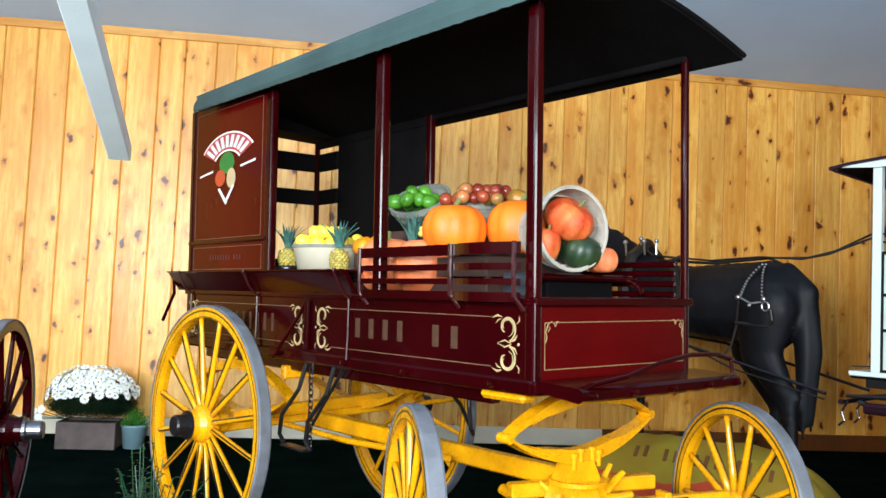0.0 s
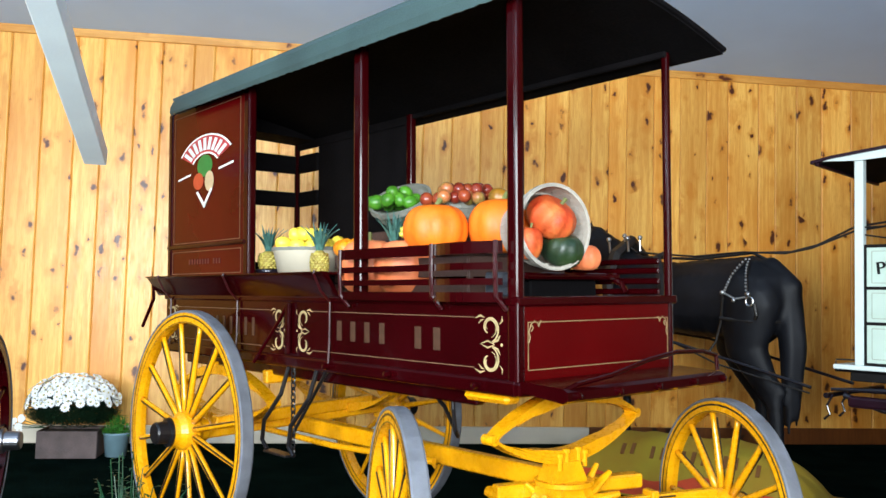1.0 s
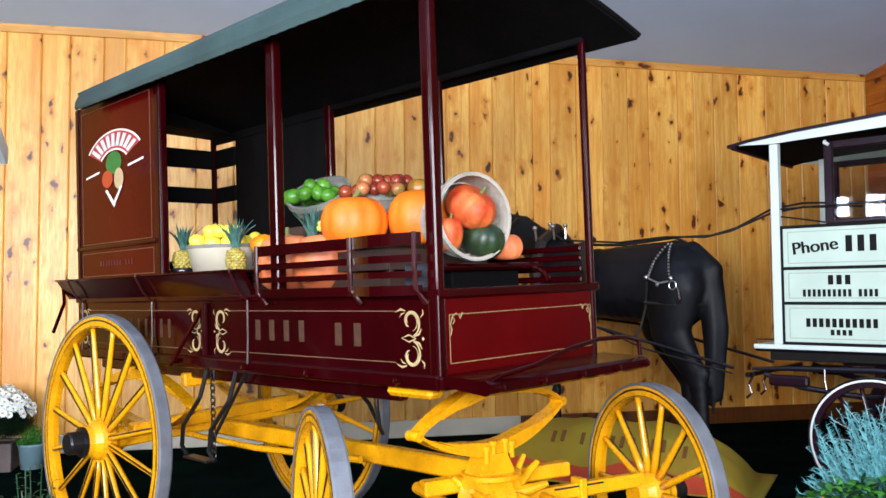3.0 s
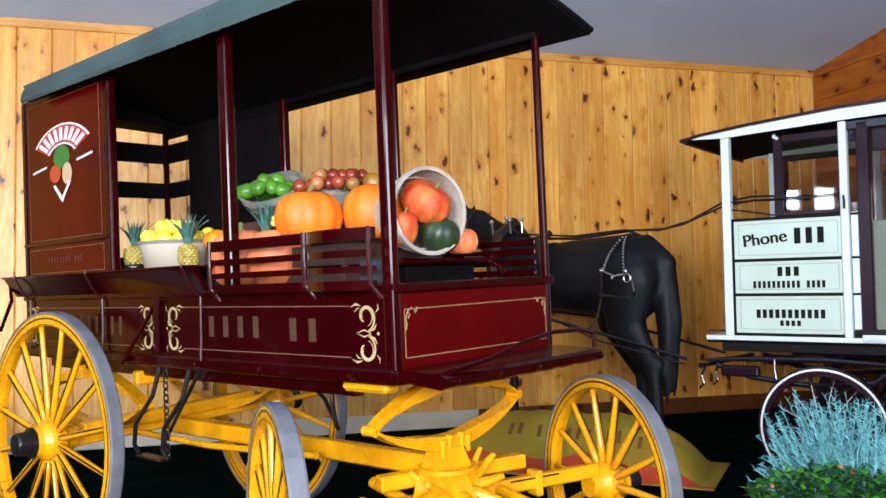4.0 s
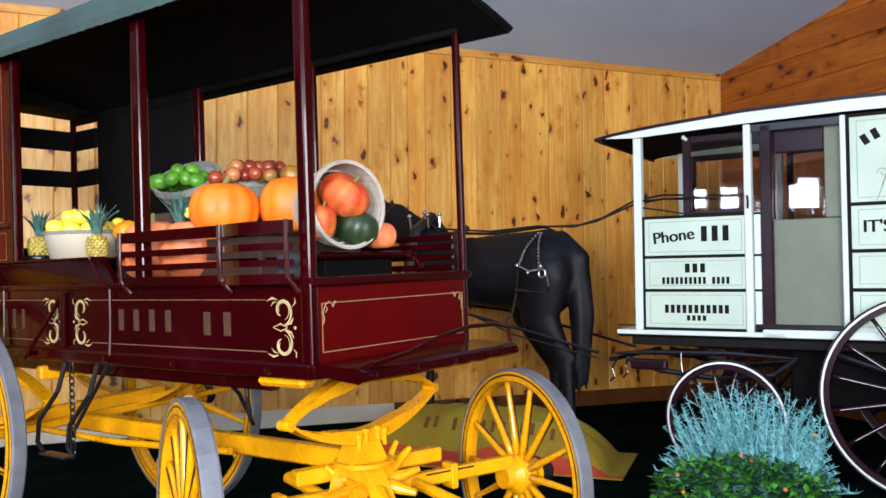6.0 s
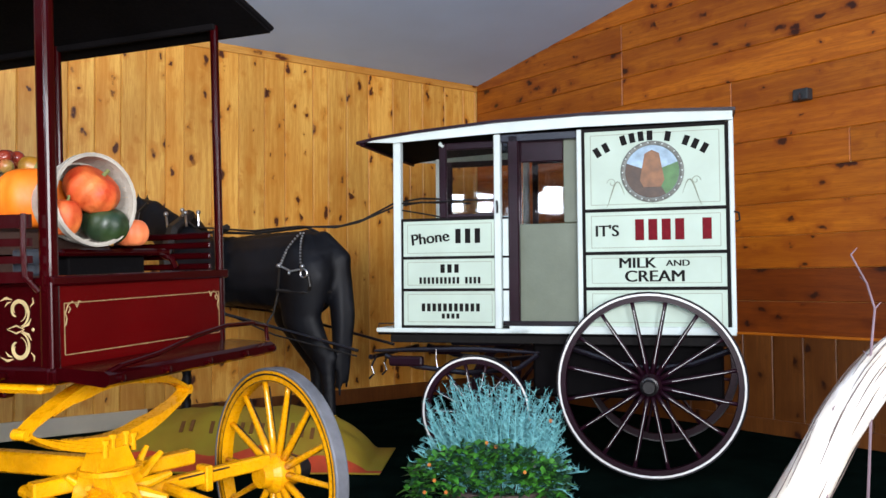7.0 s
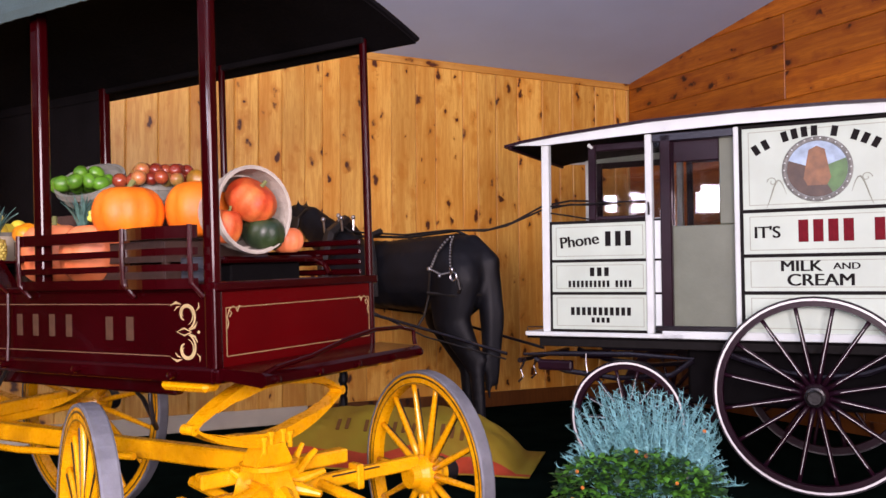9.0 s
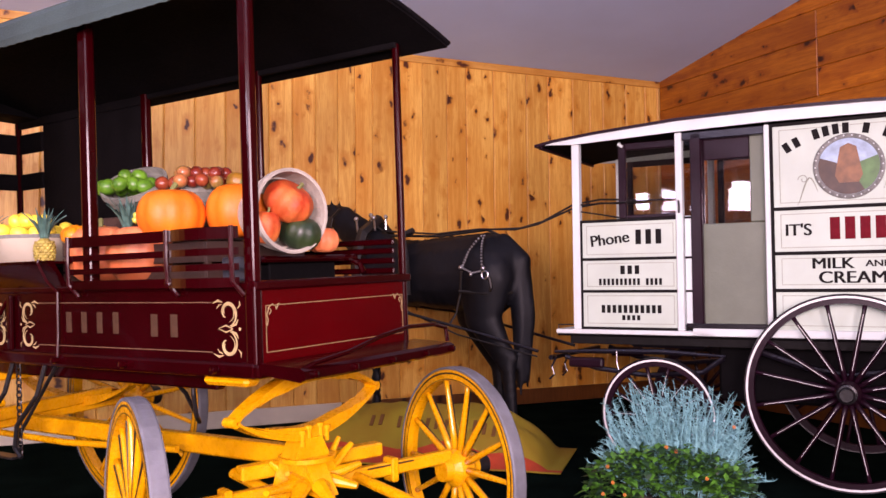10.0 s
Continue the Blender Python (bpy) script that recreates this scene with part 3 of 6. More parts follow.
for x, s in ((0.012, 1), (0.842, -1)):
    corner_b = bmesh.new()
    for pts in ([(0.0, 1.245), (0.006, 1.265), (0.0, 1.285), (0.012, 1.312), (0.03, 1.322), (0.046, 1.314), (0.05, 1.302)], [(0.05, 1.302), (0.06, 1.322), (0.075, 1.318)], [(0.012, 1.285), (0.022, 1.298), (0.016, 1.306)]):
        tube([(x + s * u, -0.0016, z) for u, z in pts], 0.0024, corner_b, 6)
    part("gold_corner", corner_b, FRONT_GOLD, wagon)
SIDE = pose(X0 - 0.001, 0, 0, 90, 0, -90)
bars(4, 0.108, 0.036, 0.088, BAR_GOLD, wagon, SIDE @ pose(-0.965, 1.25, 0), label="dark gold lettering on the side")
bars(2, 0.118, 0.04, 0.088, BAR_GOLD, wagon, SIDE @ pose(-0.5, 1.243, 0), label="dark gold lettering on the side")
bars(9, 0.085, 0.026, 0.095, BAR_GOLD, wagon, SIDE @ pose(-2.28, 1.243, 0), label="dark gold lettering on the side")
bars(12, 0.036, 0.018, 0.03, material("rubbed_red_paint", (0.07, 0.012, 0.01), 0.5), wagon, pose(X0 + 0.0025, 0, 0, 90, 0, -90) @ pose(-2.55, 1.6, 0), skip=(8,))


def emblem(parent):
    """The round-topped painted device on the upper panel, in plain shapes."""
    m = pose(X0 + 0.0025, 2.555, 2.13, 90, 0, -90) @ Matrix.Diagonal((1.85, 1.0, 1, 1))

    def flat(name, outline, colour, lift, mm=m):
        b = bmesh.new()
        b.faces.new([b.verts.new((x, y, lift)) for x, y in outline])
        part(name, b, material(name + "_paint", colour, 0.45, vary=0.12, scale=25), parent, "", mm)

    arc = lambda r, a0, a1, cy, n=20: [(r * math.cos(radians(a0 + (a1 - a0) * k / n)), cy + r * math.sin(radians(a0 + (a1 - a0) * k / n))) for k in range(n + 1)]
    flat("emblem_edge", arc(0.215, 32, 148, 0.0) + arc(0.1, 148, 32, 0.0), (0.8, 0.78, 0.72), 0.0)
    flat("emblem_arch", arc(0.205, 32, 148, 0.0) + arc(0.11, 148, 32, 0.0), (0.42, 0.03, 0.03), 0.0006)
    flat("emblem_leaf", [(0.055 * math.cos(k * 0.4), 0.03 + 0.065 * math.sin(k * 0.4)) for k in range(16)], (0.02, 0.16, 0.03), 0.0012)
    flat("emblem_fruit", [(-0.045 + 0.038 * math.cos(k * 0.4), -0.055 + 0.05 * math.sin(k * 0.4)) for k in range(16)], (0.45, 0.06, 0.02), 0.0018)
    flat("emblem_root", [(0.035 + 0.032 * math.cos(k * 0.4), -0.065 + 0.06 * math.sin(k * 0.4)) for k in range(16)], (0.5, 0.36, 0.2), 0.0024)
    for pts in ([(-0.06, -0.12), (0.0, -0.22), (0.012, -0.205), (-0.045, -0.115)], [(0.06, -0.11), (0.0, -0.22), (-0.005, -0.195), (0.045, -0.11)],
                [(-0.2, -0.02), (-0.1, 0.0), (-0.1, -0.012), (-0.2, -0.032)], [(0.1, 0.0), (0.2, 0.02), (0.2, 0.008), (0.1, -0.012)]):
        flat("emblem_stroke", pts, (0.8, 0.78, 0.72), 0.003)
    for k in range(9):
        a = 140 - 100 * k / 8
        spot = pose(0.158 * math.cos(radians(a)), 0.158 * math.sin(radians(a)), 0.0014, 0, 0, a - 90)
        part("emblem_bar", absorb(bmesh.new(), box(-0.0105, 0.0105, -0.036, 0.036, 0, 0.0006, 0), m @ spot), WHITE_ENAMEL, parent)


emblem(wagon)

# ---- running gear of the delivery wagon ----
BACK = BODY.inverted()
wheel(wagon, BACK @ pose(-0.265, 2.315, 0.65, 0, 0, 2.5), 0.65, 0.062, 16, YELLOW, YELLOW, TYRE, YELLOW, BLACK_IRON, STRIPE, 0.055, 0.1, 0.22, "wheel", "tall yellow rear wheel with grey rubber tyre")
wheel(wagon, BACK @ pose(1.13, 2.33, 0.69, 0, 0, 180), 0.65, 0.062, 16, YELLOW, YELLOW, TYRE, YELLOW, BLACK_IRON, STRIPE, 0.055, 0.1, 0.22, "wheel", "tall yellow rear wheel with grey rubber tyre")
wheel(wagon, BACK @ pose(-0.204, 0.524, 0.486, 0, 0, -26), 0.486, 0.062, 14, YELLOW, YELLOW, TYRE, YELLOW, BLACK_IRON, STRIPE, 0.05, 0.09, 0.2, "wheel", "small yellow front wheel with grey rubber tyre")
wheel(wagon, BACK @ pose(1.258, 0.011, 0.493, 0, 0, 157), 0.489, 0.062, 14, YELLOW, YELLOW, TYRE, YELLOW, BLACK_IRON, STRIPE, 0.05, 0.09, 0.2, "wheel", "small yellow front wheel with grey rubber tyre")


def gear(name, points, r, mat=YELLOW, seg=10, flat=1.0):
    return part(name, tube(points, r, None, seg, flat=flat), mat, wagon, smooth=False)


def bar(name, a, c, w, h, mat=YELLOW):
    """A squared beam between two places."""
    a, c = Vector(a), Vector(c)
    d = c - a
    b = box(-w / 2, w / 2, 0, d.length, -h / 2, h / 2, 0.008)
    return part(name, b, mat, wagon, "", Matrix.Translation(a) @ d.to_track_quat("Y", "Z").to_matrix().to_4x4())


def leaf_spring(a, c, rise, name="elliptic_spring"):
    """An elliptic spring between two eyes: upper and lower leaf packs, eyes and clips."""
    a, c = Vector(a), Vector(c)
    d, up = c - a, Vector((0, 0, 1))
    out = d.normalized().cross(up)
    top = part(name, bmesh.new(), YELLOW, wagon)
    for s in (-1, 1):
        for layer, cut in ((0, 0.0), (1, 0.05), (2, 0.13), (3, 0.24)):
            b = bmesh.new()
            n = 18
            rows = []
            for k in range(n + 1):
                t = cut + (1 - 2 * cut) * k / n
                mid = a + d * t + up * s * (rise * math.sin(math.pi * t) ** 0.85 - 0.0135 * layer)
                fade = 1.0 if layer == 0 else min(1.0, 0.15 + 6 * min(k, n - k) / n)
                rows.append([b.verts.new(mid + out * o + up * (0.0065 + (h - 0.0065) * fade if s > 0 else -0.0065 + (h + 0.0065) * fade)) for o, h in ((-0.034, -0.0065), (0.034, -0.0065), (0.034, 0.0065), (-0.034, 0.0065))])
            for p, q in zip(rows, rows[1:]):
                for k in range(4):
                    b.faces.new((p[k], p[(k + 1) % 4], q[(k + 1) % 4], q[k]))
            b.faces.new(rows[0])
            b.faces.new(rows[-1])
            part("spring_leaf", b, YELLOW, top)
    for e in (a, c):
        part("spring_eye", tube([e - out * 0.03, e + out * 0.03], 0.02, None, 12), YELLOW, top)
    for s in (-1, 1):
        for t in (0.42, 0.58):
            mid = a + d * t + up * s * (rise - 0.012)
            part("spring_clip", box(-0.012, 0.012, -0.034, 0.034, -0.03, 0.03, 0.005), YELLOW, top, "", Matrix.Translation(mid) @ d.to_track_quat("X", "Z").to_matrix().to_4x4())
    return top


leaf_spring((0.01, 0.2, 0.876), (0.867, 0.2, 0.9), 0.138)
for x in (0.03, 0.82):
    leaf_spring((x, 1.85, 0.84), (x, 3.0, 0.84), 0.16)
AX = Vector((math.cos(radians(19.3)), -math.sin(radians(19.3)), 0))
MID = Vector((0.527, 0.268, 0.52))
bar("front_axle", MID - AX * 0.74, MID + AX * 0.74, 0.05, 0.06)
gear("axle_line", [MID + AX * 0.25 + Vector((0, -0.027, 0.02)), MID + AX * 0.5 + Vector((0, -0.027, 0.02))], 0.004, STRIPE, 6)
bar("bolster", MID - AX * 0.34 + Vector((0, 0, 0.1)), MID + AX * 0.34 + Vector((0, 0, 0.1)), 0.07, 0.06)
HUB = Vector((MID.x - 0.1, MID.y - 0.06, 0.575))
part("fifth_wheel", lathe([(0.09, 0), (0.12, 0), (0.12, 0.018), (0.09, 0.018), (0.09, 0)], pose(HUB.x, HUB.y, 0.655), 32), YELLOW, wagon)
part("spring_block", prism([(-0.05, 0.15), (0.05, 0.15), (0.075, 0.1), (0.12, 0.0), (0.14, -0.07), (-0.14, -0.07), (-0.12, 0.0), (-0.075, 0.1)], -0.05, 0.05, None, pose(HUB.x - 0.01, HUB.y, 0.6, 0, 0, -10)), YELLOW, wagon)
part("spring_block", prism([(-0.06, 0.06), (0.06, 0.06), (0.17, -0.08), (-0.17, -0.08)], -0.045, 0.045, None, pose(HUB.x - 0.01, HUB.y, 0.61, 0, 0, 75)), YELLOW, wagon)
for dx, dy, dz, r in ((-0.3, -0.06, 0.015, 0.02), (-0.24, -0.15, -0.035, 0.026), (-0.1, -0.22, -0.05, 0.028), (0.08, -0.2, -0.03, 0.024), (0.2, -0.12, 0.03, 0.022), (0.24, -0.04, 0.1, 0.02), (0.17, -0.03, 0.14, 0.016), (-0.12, 0.1, 0.08, 0.02), (0.12, 0.12, 0.12, 0.02), (-0.17, -0.05, 0.06, 0.018)):
    gear("stay", [HUB, HUB + Vector((dx * 0.55, dy * 0.55, dz * 0.25)), HUB + Vector((dx, dy, dz))], [r * 1.5, r * 1.15, r * 0.55], flat=1.3)
for x, y, z in ((0.36, 0.17, 0.75), (0.40, 0.17, 0.765), (0.47, 0.17, 0.765), (0.51, 0.17, 0.75)):
    part("bolt", lathe([(0, -0.03), (0.011, -0.03), (0.011, 0.02), (0.017, 0.022), (0.017, 0.036), (0, 0.04)], pose(x, y, z), 8), YELLOW, wagon)
for s in (-1, 1):
    gear("futchel", [MID + AX * 0.18 * s + Vector((0, 0.25, 0.05)), MID + AX * 0.2 * s, MID + AX * 0.24 * s + Vector((-0.16, -0.5, -0.06))], 0.024)
    part("axle_clip", box(-0.018, 0.018, -0.04, 0.04, -0.06, 0.05, 0.006), YELLOW, wagon, "", Matrix.Translation(MID + AX * 0.4 * s) @ pose(0, 0, 0, 0, 0, -17))
bar("reach", (XC, 0.2, 0.665), (XC, 2.33, 0.655), 0.06, 0.085)
for x in (XC - 0.2, XC + 0.2):
    gear("reach_brace", [(x * 0.5 + XC * 0.5, 0.9, 0.65), (x, 1.6, 0.64), (x, 2.33, 0.64)], 0.016)
bar("rear_axle", (-0.25, 2.32, 0.65), (1.12, 2.33, 0.69), 0.055, 0.065)
bar("rear_bolster", (-0.08, 2.32, 0.7), (0.98, 2.33, 0.735), 0.075, 0.07)
bar("cross_beam", (0.0, 1.9, 0.98), (0.85, 1.9, 0.98), 0.05, 0.07)
bar("side_beam", (0.06, 0.3, 1.02), (0.06, 2.95, 1.02), 0.05, 0.06, MAROON)
bar("side_beam", (0.79, 0.3, 1.02), (0.79, 2.95, 1.02), 0.05, 0.06, MAROON)
bar("front_block", (0.12, 0.2, 1.045), (0.74, 0.2, 1.045), 0.09, 0.04)
part("bracket", box(-0.03, 0.05, 0.07, 0.31, 1.02, 1.058, 0.015), YELLOW, wagon)
# black step irons, chain and brake rods
for y0, y1 in ((1.6, 1.76), (1.34, 1.5)):
    gear("step_iron", [(X0 + 0.02, y0, 1.07), (X0 - 0.01, y0 + 0.03, 0.92), (X0 - 0.03, y1, 0.78), (X0 - 0.03, y1 + 0.02, 0.68), (X0 - 0.03, y1 - 0.03, 0.64)], 0.011, BLACK_IRON)
part("step_plate", box(X0 - 0.06, X0 + 0.0, 1.5, 1.72, 0.63, 0.642, 0.004), BLACK_IRON, wagon)
gear("brake_rod", [(X0 + 0.05, 1.3, 1.06), (X0 + 0.06, 1.5, 0.86), (X0 + 0.04, 1.62, 0.7)], 0.009, BLACK_IRON)
gear("brake_rod", [(X0 + 0.3, 0.95, 1.06), (X0 + 0.26, 0.7, 0.93), (X0 + 0.2, 0.56, 0.85), (X0 + 0.16, 0.5, 0.84), (X0 + 0.12, 0.47, 0.87), (X0 + 0.1, 0.46, 0.96), (X0 + 0.1, 0.46, 1.05)], 0.009, BLACK_IRON)
for k in range(15):
    part("chain_link", tube([(0.012 * math.cos(a * math.tau / 8), 0, 0.02 * math.sin(a * math.tau / 8)) for a in range(8)], 0.004, None, 5, True), BLACK_IRON, wagon, "", pose(X0 + 0.03, 1.58, 1.05 - 0.029 * k, 0, 0, 90 * (k % 2) + 20))


# ---- the white milk wagon ----
INK = material("black_letter_paint", (0.010, 0.009, 0.009), 0.75, vary=0.2, scale=30, spec=0.1)
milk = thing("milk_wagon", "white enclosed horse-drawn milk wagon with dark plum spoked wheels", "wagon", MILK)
DEEP = 1.15
part("sill", box(-0.2, 1.0, -0.03, DEEP + 0.03, 0.985, 1.018, 0.005), WHITE_ENAMEL, milk)
part("sill", box(0.85, 2.44, -0.03, DEEP + 0.03, 0.985, 1.04, 0.005), WHITE_ENAMEL, milk)
part("dash_panel", box(-0.06, -0.035, 0.0, DEEP, 1.018, 1.86), CREAM, milk)
part("side_board", box(0.0, 0.764, 0.004, 0.03, 1.018, 1.85), CREAM, milk)
part("side_board", box(1.395, 2.41, 0.004, 0.03, 1.018, 2.47), CREAM, milk)
part("side_board", box(-0.06, 2.41, DEEP - 0.03, DEEP - 0.004, 1.018, 1.7), CREAM, milk)
part("rear_board", box(2.385, 2.41, 0.03, DEEP - 0.03, 1.018, 2.48), CREAM, milk)
part("floor_board", box(-0.2, 2.4, 0.0, DEEP, 0.965, 0.99), SHADE_LINING, milk)
for u0, u1 in ((-0.06, 0.0), (0.74, 0.79), (1.36, 1.395)):
    part("pillar", box(u0, u1, -0.016, 0.05, 1.018, 2.47, 0.006), WHITE_ENAMEL, milk)
    part("pillar", box(u0, u1, DEEP - 0.05, DEEP + 0.01, 1.018, 2.47, 0.006), WHITE_ENAMEL, milk)
part("pillar", box(2.412, 2.445, -0.012, 0.04, 1.0, 2.5, 0.006), WHITE_ENAMEL, milk)
part("pillar", box(2.41, 2.445, DEEP - 0.04, DEEP + 0.01, 1.0, 2.5, 0.006), WHITE_ENAMEL, milk)
part("jamb_panel", box(0.795, 0.845, 0.02, 0.045, 1.04, 1.86), WHITE_ENAMEL, milk)
part("jamb_pane", box(0.795, 0.845, 0.03, 0.035, 1.86, 2.45, 0), GLASS, milk)
part("door_post", box(0.845, 0.925, 0.0, 0.06, 1.04, 2.46, 0.008), PLUM, milk)
part("door_header", box(0.79, 1.36, 0.0, 0.05, 2.41, 2.47), BLACK_PAINT, milk)
part("door_sill", box(0.8, 1.36, -0.012, 0.1, 1.04, 1.075), BLACK_PAINT, milk)
# black edging between the sign boards
for z in (1.846, 1.554, 1.309, 1.028):
    part("edging", box(-0.004, 0.772, -0.004, 0.004, z - 0.011, z + 0.011, 0.002), INK, milk)
    part("edging", box(0.795, 0.845, 0.013, 0.02, z - 0.008, z + 0.008, 0.002), INK, milk)
for u in (0.006, 0.76):
    part("edging", box(u - 0.011, u + 0.011, -0.0035, 0.004, 1.028, 1.846, 0.002), INK, milk)
for z in (2.46, 1.874, 1.566, 1.311, 1.028):
    part("edging", box(1.39, 2.415, -0.004, 0.004, z - 0.012, z + 0.012, 0.002), INK, milk)
for u in (1.405, 2.4):
    part("edging", box(u - 0.013, u + 0.013, -0.0035, 0.004, 1.028, 2.46, 0.002), INK, milk)
GREYLINE = material("grey_green_fine_line", (0.30, 0.33, 0.26), 0.65, vary=0.15, scale=20, spec=0.15)
for z0, z1 in ((1.59, 1.81), (1.345, 1.52), (1.065, 1.275)):
    line_frame(0.05, 0.715, z0, z1, milk, "y", 0.003, 0.004, "fine_line", GREYLINE)
for z0, z1 in ((1.915, 2.42), (1.605, 1.835), (1.35, 1.53), (1.07, 1.275)):
    line_frame(1.46, 2.35, z0, z1, milk, "y", 0.003, 0.004, "fine_line", GREYLINE)
# roof and its white fascia
top = [(-0.345, 2.468), (-0.2, 2.494), (0.14, 2.528), (0.76, 2.57), (1.42, 2.583), (2.0, 2.575), (2.46, 2.556)]
part("roof", prism(top + [(u, z - 0.022) for u, z in reversed(top)], -0.07, DEEP + 0.07), PLUM, milk, "dark plum roof deck")
part("roof_soffit", prism([(-0.33, 2.444), (-0.2, 2.469), (0.14, 2.503), (0.14, 2.497), (-0.2, 2.463), (-0.33, 2.438)], -0.02, DEEP + 0.02), SHADE_LINING, milk)
fascia = [(-0.29, 2.462), (-0.05, 2.49), (0.14, 2.507), (0.76, 2.548), (1.42, 2.561), (2.0, 2.553), (2.44, 2.536), (2.44, 2.474), (1.39, 2.484), (0.75, 2.472), (-0.03, 2.445)]
for y in (-0.05, DEEP + 0.03):
    part("fascia", prism(fascia, y, y + 0.02), WHITE_ENAMEL, milk)
part("roof_lining", prism([(-0.28, 2.455), (0.1, 2.50), (0.8, 2.53), (2.4, 2.53), (2.4, 2.51), (0.8, 2.51), (0.1, 2.48)], 0.0, DEEP), SHADE_LINING, milk)
part("front_fascia", box(-0.32, -0.29, -0.05, DEEP + 0.05, 2.43, 2.475, 0.006), PLUM, milk)
# set-in sliding door
door = part("sliding_door", box(0.9, 1.36, 0.075, 0.1, 1.06, 1.798), GREY_GREEN, milk, "grey-green sliding door with a glazed top")
part("door_stile", box(0.9, 0.93, 0.07, 0.105, 1.8, 2.44), PLUM, door)
part("door_stile", box(1.25, 1.36, 0.07, 0.105, 1.8, 2.44), GREY_GREEN, door)
part("door_rail", box(0.93, 1.25, 0.07, 0.105, 2.262, 2.44), PLUM, door)
part("pane", box(0.93, 1.25, 0.084, 0.09, 1.8, 2.262, 0), GLASS, door)
cab = part("cab_window", box(0.285, 0.345, 0.075, 0.11, 1.862, 2.44, 0.006), PLUM, milk, "dark plum sliding cab window")
part("window_rail", box(0.345, 0.735, 0.075, 0.11, 2.385, 2.44, 0.006), PLUM, cab)
part("window_rail", box(0.345, 0.735, 0.075, 0.11, 1.862, 1.89, 0.006), PLUM, cab)
part("pane", box(0.345, 0.735, 0.088, 0.094, 1.89, 2.385, 0), GLASS, cab)
part("catch", tube([(0.3, 0.07, 2.44), (0.3, 0.05, 2.43), (0.33, 0.05, 2.41)], 0.012), WHITE_ENAMEL, cab)
# far side windows
for u0, u1 in ((0.04, 0.7), (0.82, 1.36), (1.5, 2.3)):
    frame_part = part("window_frame", box(u0, u0 + 0.05, DEEP - 0.04, DEEP - 0.004, 1.7, 2.44), PLUM, milk)
    part("frame_bar", box(u1 - 0.05, u1, DEEP - 0.04, DEEP - 0.004, 1.7, 2.44), PLUM, frame_part)
    part("frame_bar", box(u0 + 0.05, u1 - 0.05, DEEP - 0.04, DEEP - 0.004, 2.39, 2.44), PLUM, frame_part)
    part("pane", box(u0 + 0.05, u1 - 0.05, DEEP - 0.024, DEEP - 0.018, 1.7, 2.39, 0), GLASS, frame_part)
part("side_board", box(-0.06, 2.41, DEEP - 0.03, DEEP - 0.004, 2.44, 2.5), CREAM, milk)
part("rail", tube([(-0.02, 0.02, 1.98), (0.76, 0.02, 1.99)], 0.006), BLACK_IRON, milk)
part("rail", tube([(-0.02, 0.02, 1.93), (0.15, 0.05, 1.90), (0.3, 0.08, 1.87)], 0.006), BLACK_IRON, milk)
part("rail", tube([(0.22, 0.4, 1.86), (0.22, 0.4, 1.97)], 0.006), BLACK_IRON, milk)
part("door_handle", tube([(0.765, -0.03, 1.97), (0.772, -0.04, 1.93), (0.768, -0.03, 1.88)], 0.008), BLACK_IRON, milk)
part("rear_latch", tube([(2.44, -0.02, 1.84), (2.47, -0.02, 1.83), (2.475, -0.02, 1.78), (2.45, -0.02, 1.77)], 0.007), BLACK_IRON, milk)
part("whip_socket", tube([(-0.19, 0.0, 1.02), (-0.19, 0.0, 1.05), (0.0, 0.0, 1.055)], 0.005), BLACK_IRON, milk)
# signs
FACE = pose(0, 0.002, 0, 90, 0, 0)
lettering("Phone", 0.122, INK, milk, FACE @ pose(0.232, 1.702, 0, 0, 0, 6), label="black painted word on a cream board")
bars(3, 0.076, 0.042, 0.11, INK, milk, FACE @ pose(0.53, 1.716, 0))
bars(3, 0.055, 0.034, 0.065, INK, milk, FACE @ pose(0.385, 1.47, 0))
bars(15, 0.033, 0.02, 0.05, INK, milk, FACE @ pose(0.385, 1.38, 0), skip=(10,))
bars(11, 0.043, 0.028, 0.06, INK, milk, FACE @ pose(0.39, 1.175, 0))
bars(4, 0.038, 0.024, 0.038, INK, milk, FACE @ pose(0.39, 1.11, 0))
lettering("IT'S", 0.115, INK, milk, FACE @ pose(1.57, 1.722, 0), label="black painted word on a cream board")
bars(6, 0.092, 0.062, 0.15, RED_PAINT, milk, FACE @ pose(2.03, 1.73, 0), label="dark red lettering", skip=(4,))
lettering("MILK", 0.105, INK, milk, FACE @ pose(1.78, 1.49, 0), label="black painted word on a cream board", squeeze=1.15)
lettering("AND", 0.062, INK, milk, FACE @ pose(2.06, 1.488, 0), label="small black painted word on a cream board", squeeze=1.2)
lettering("CREAM", 0.115, INK, milk, FACE @ pose(1.9, 1.395, 0), label="black painted word on a cream board", squeeze=1.12)
bars(13, 0.062, 0.04, 0.07, INK, milk, FACE @ pose(1.88, 2.402, 0), label="arched row of black lettering", skip=(2, 7, 9), arc=0.125)
b = lathe([(0, 0.001), (0.192, 0.001), (0.192, 0.006), (0.206, 0.008), (0.22, 0.006), (0.22, 0)], None, 40)
medal = part("medallion", b, material("medallion_ground", (0.16, 0.22, 0.17), 0.5, vary=0.4, scale=8, hue=(0.28, 0.36, 0.42)), milk, "round painted picture with a dark beaded rim", FACE @ pose(1.893, 2.143, 0))
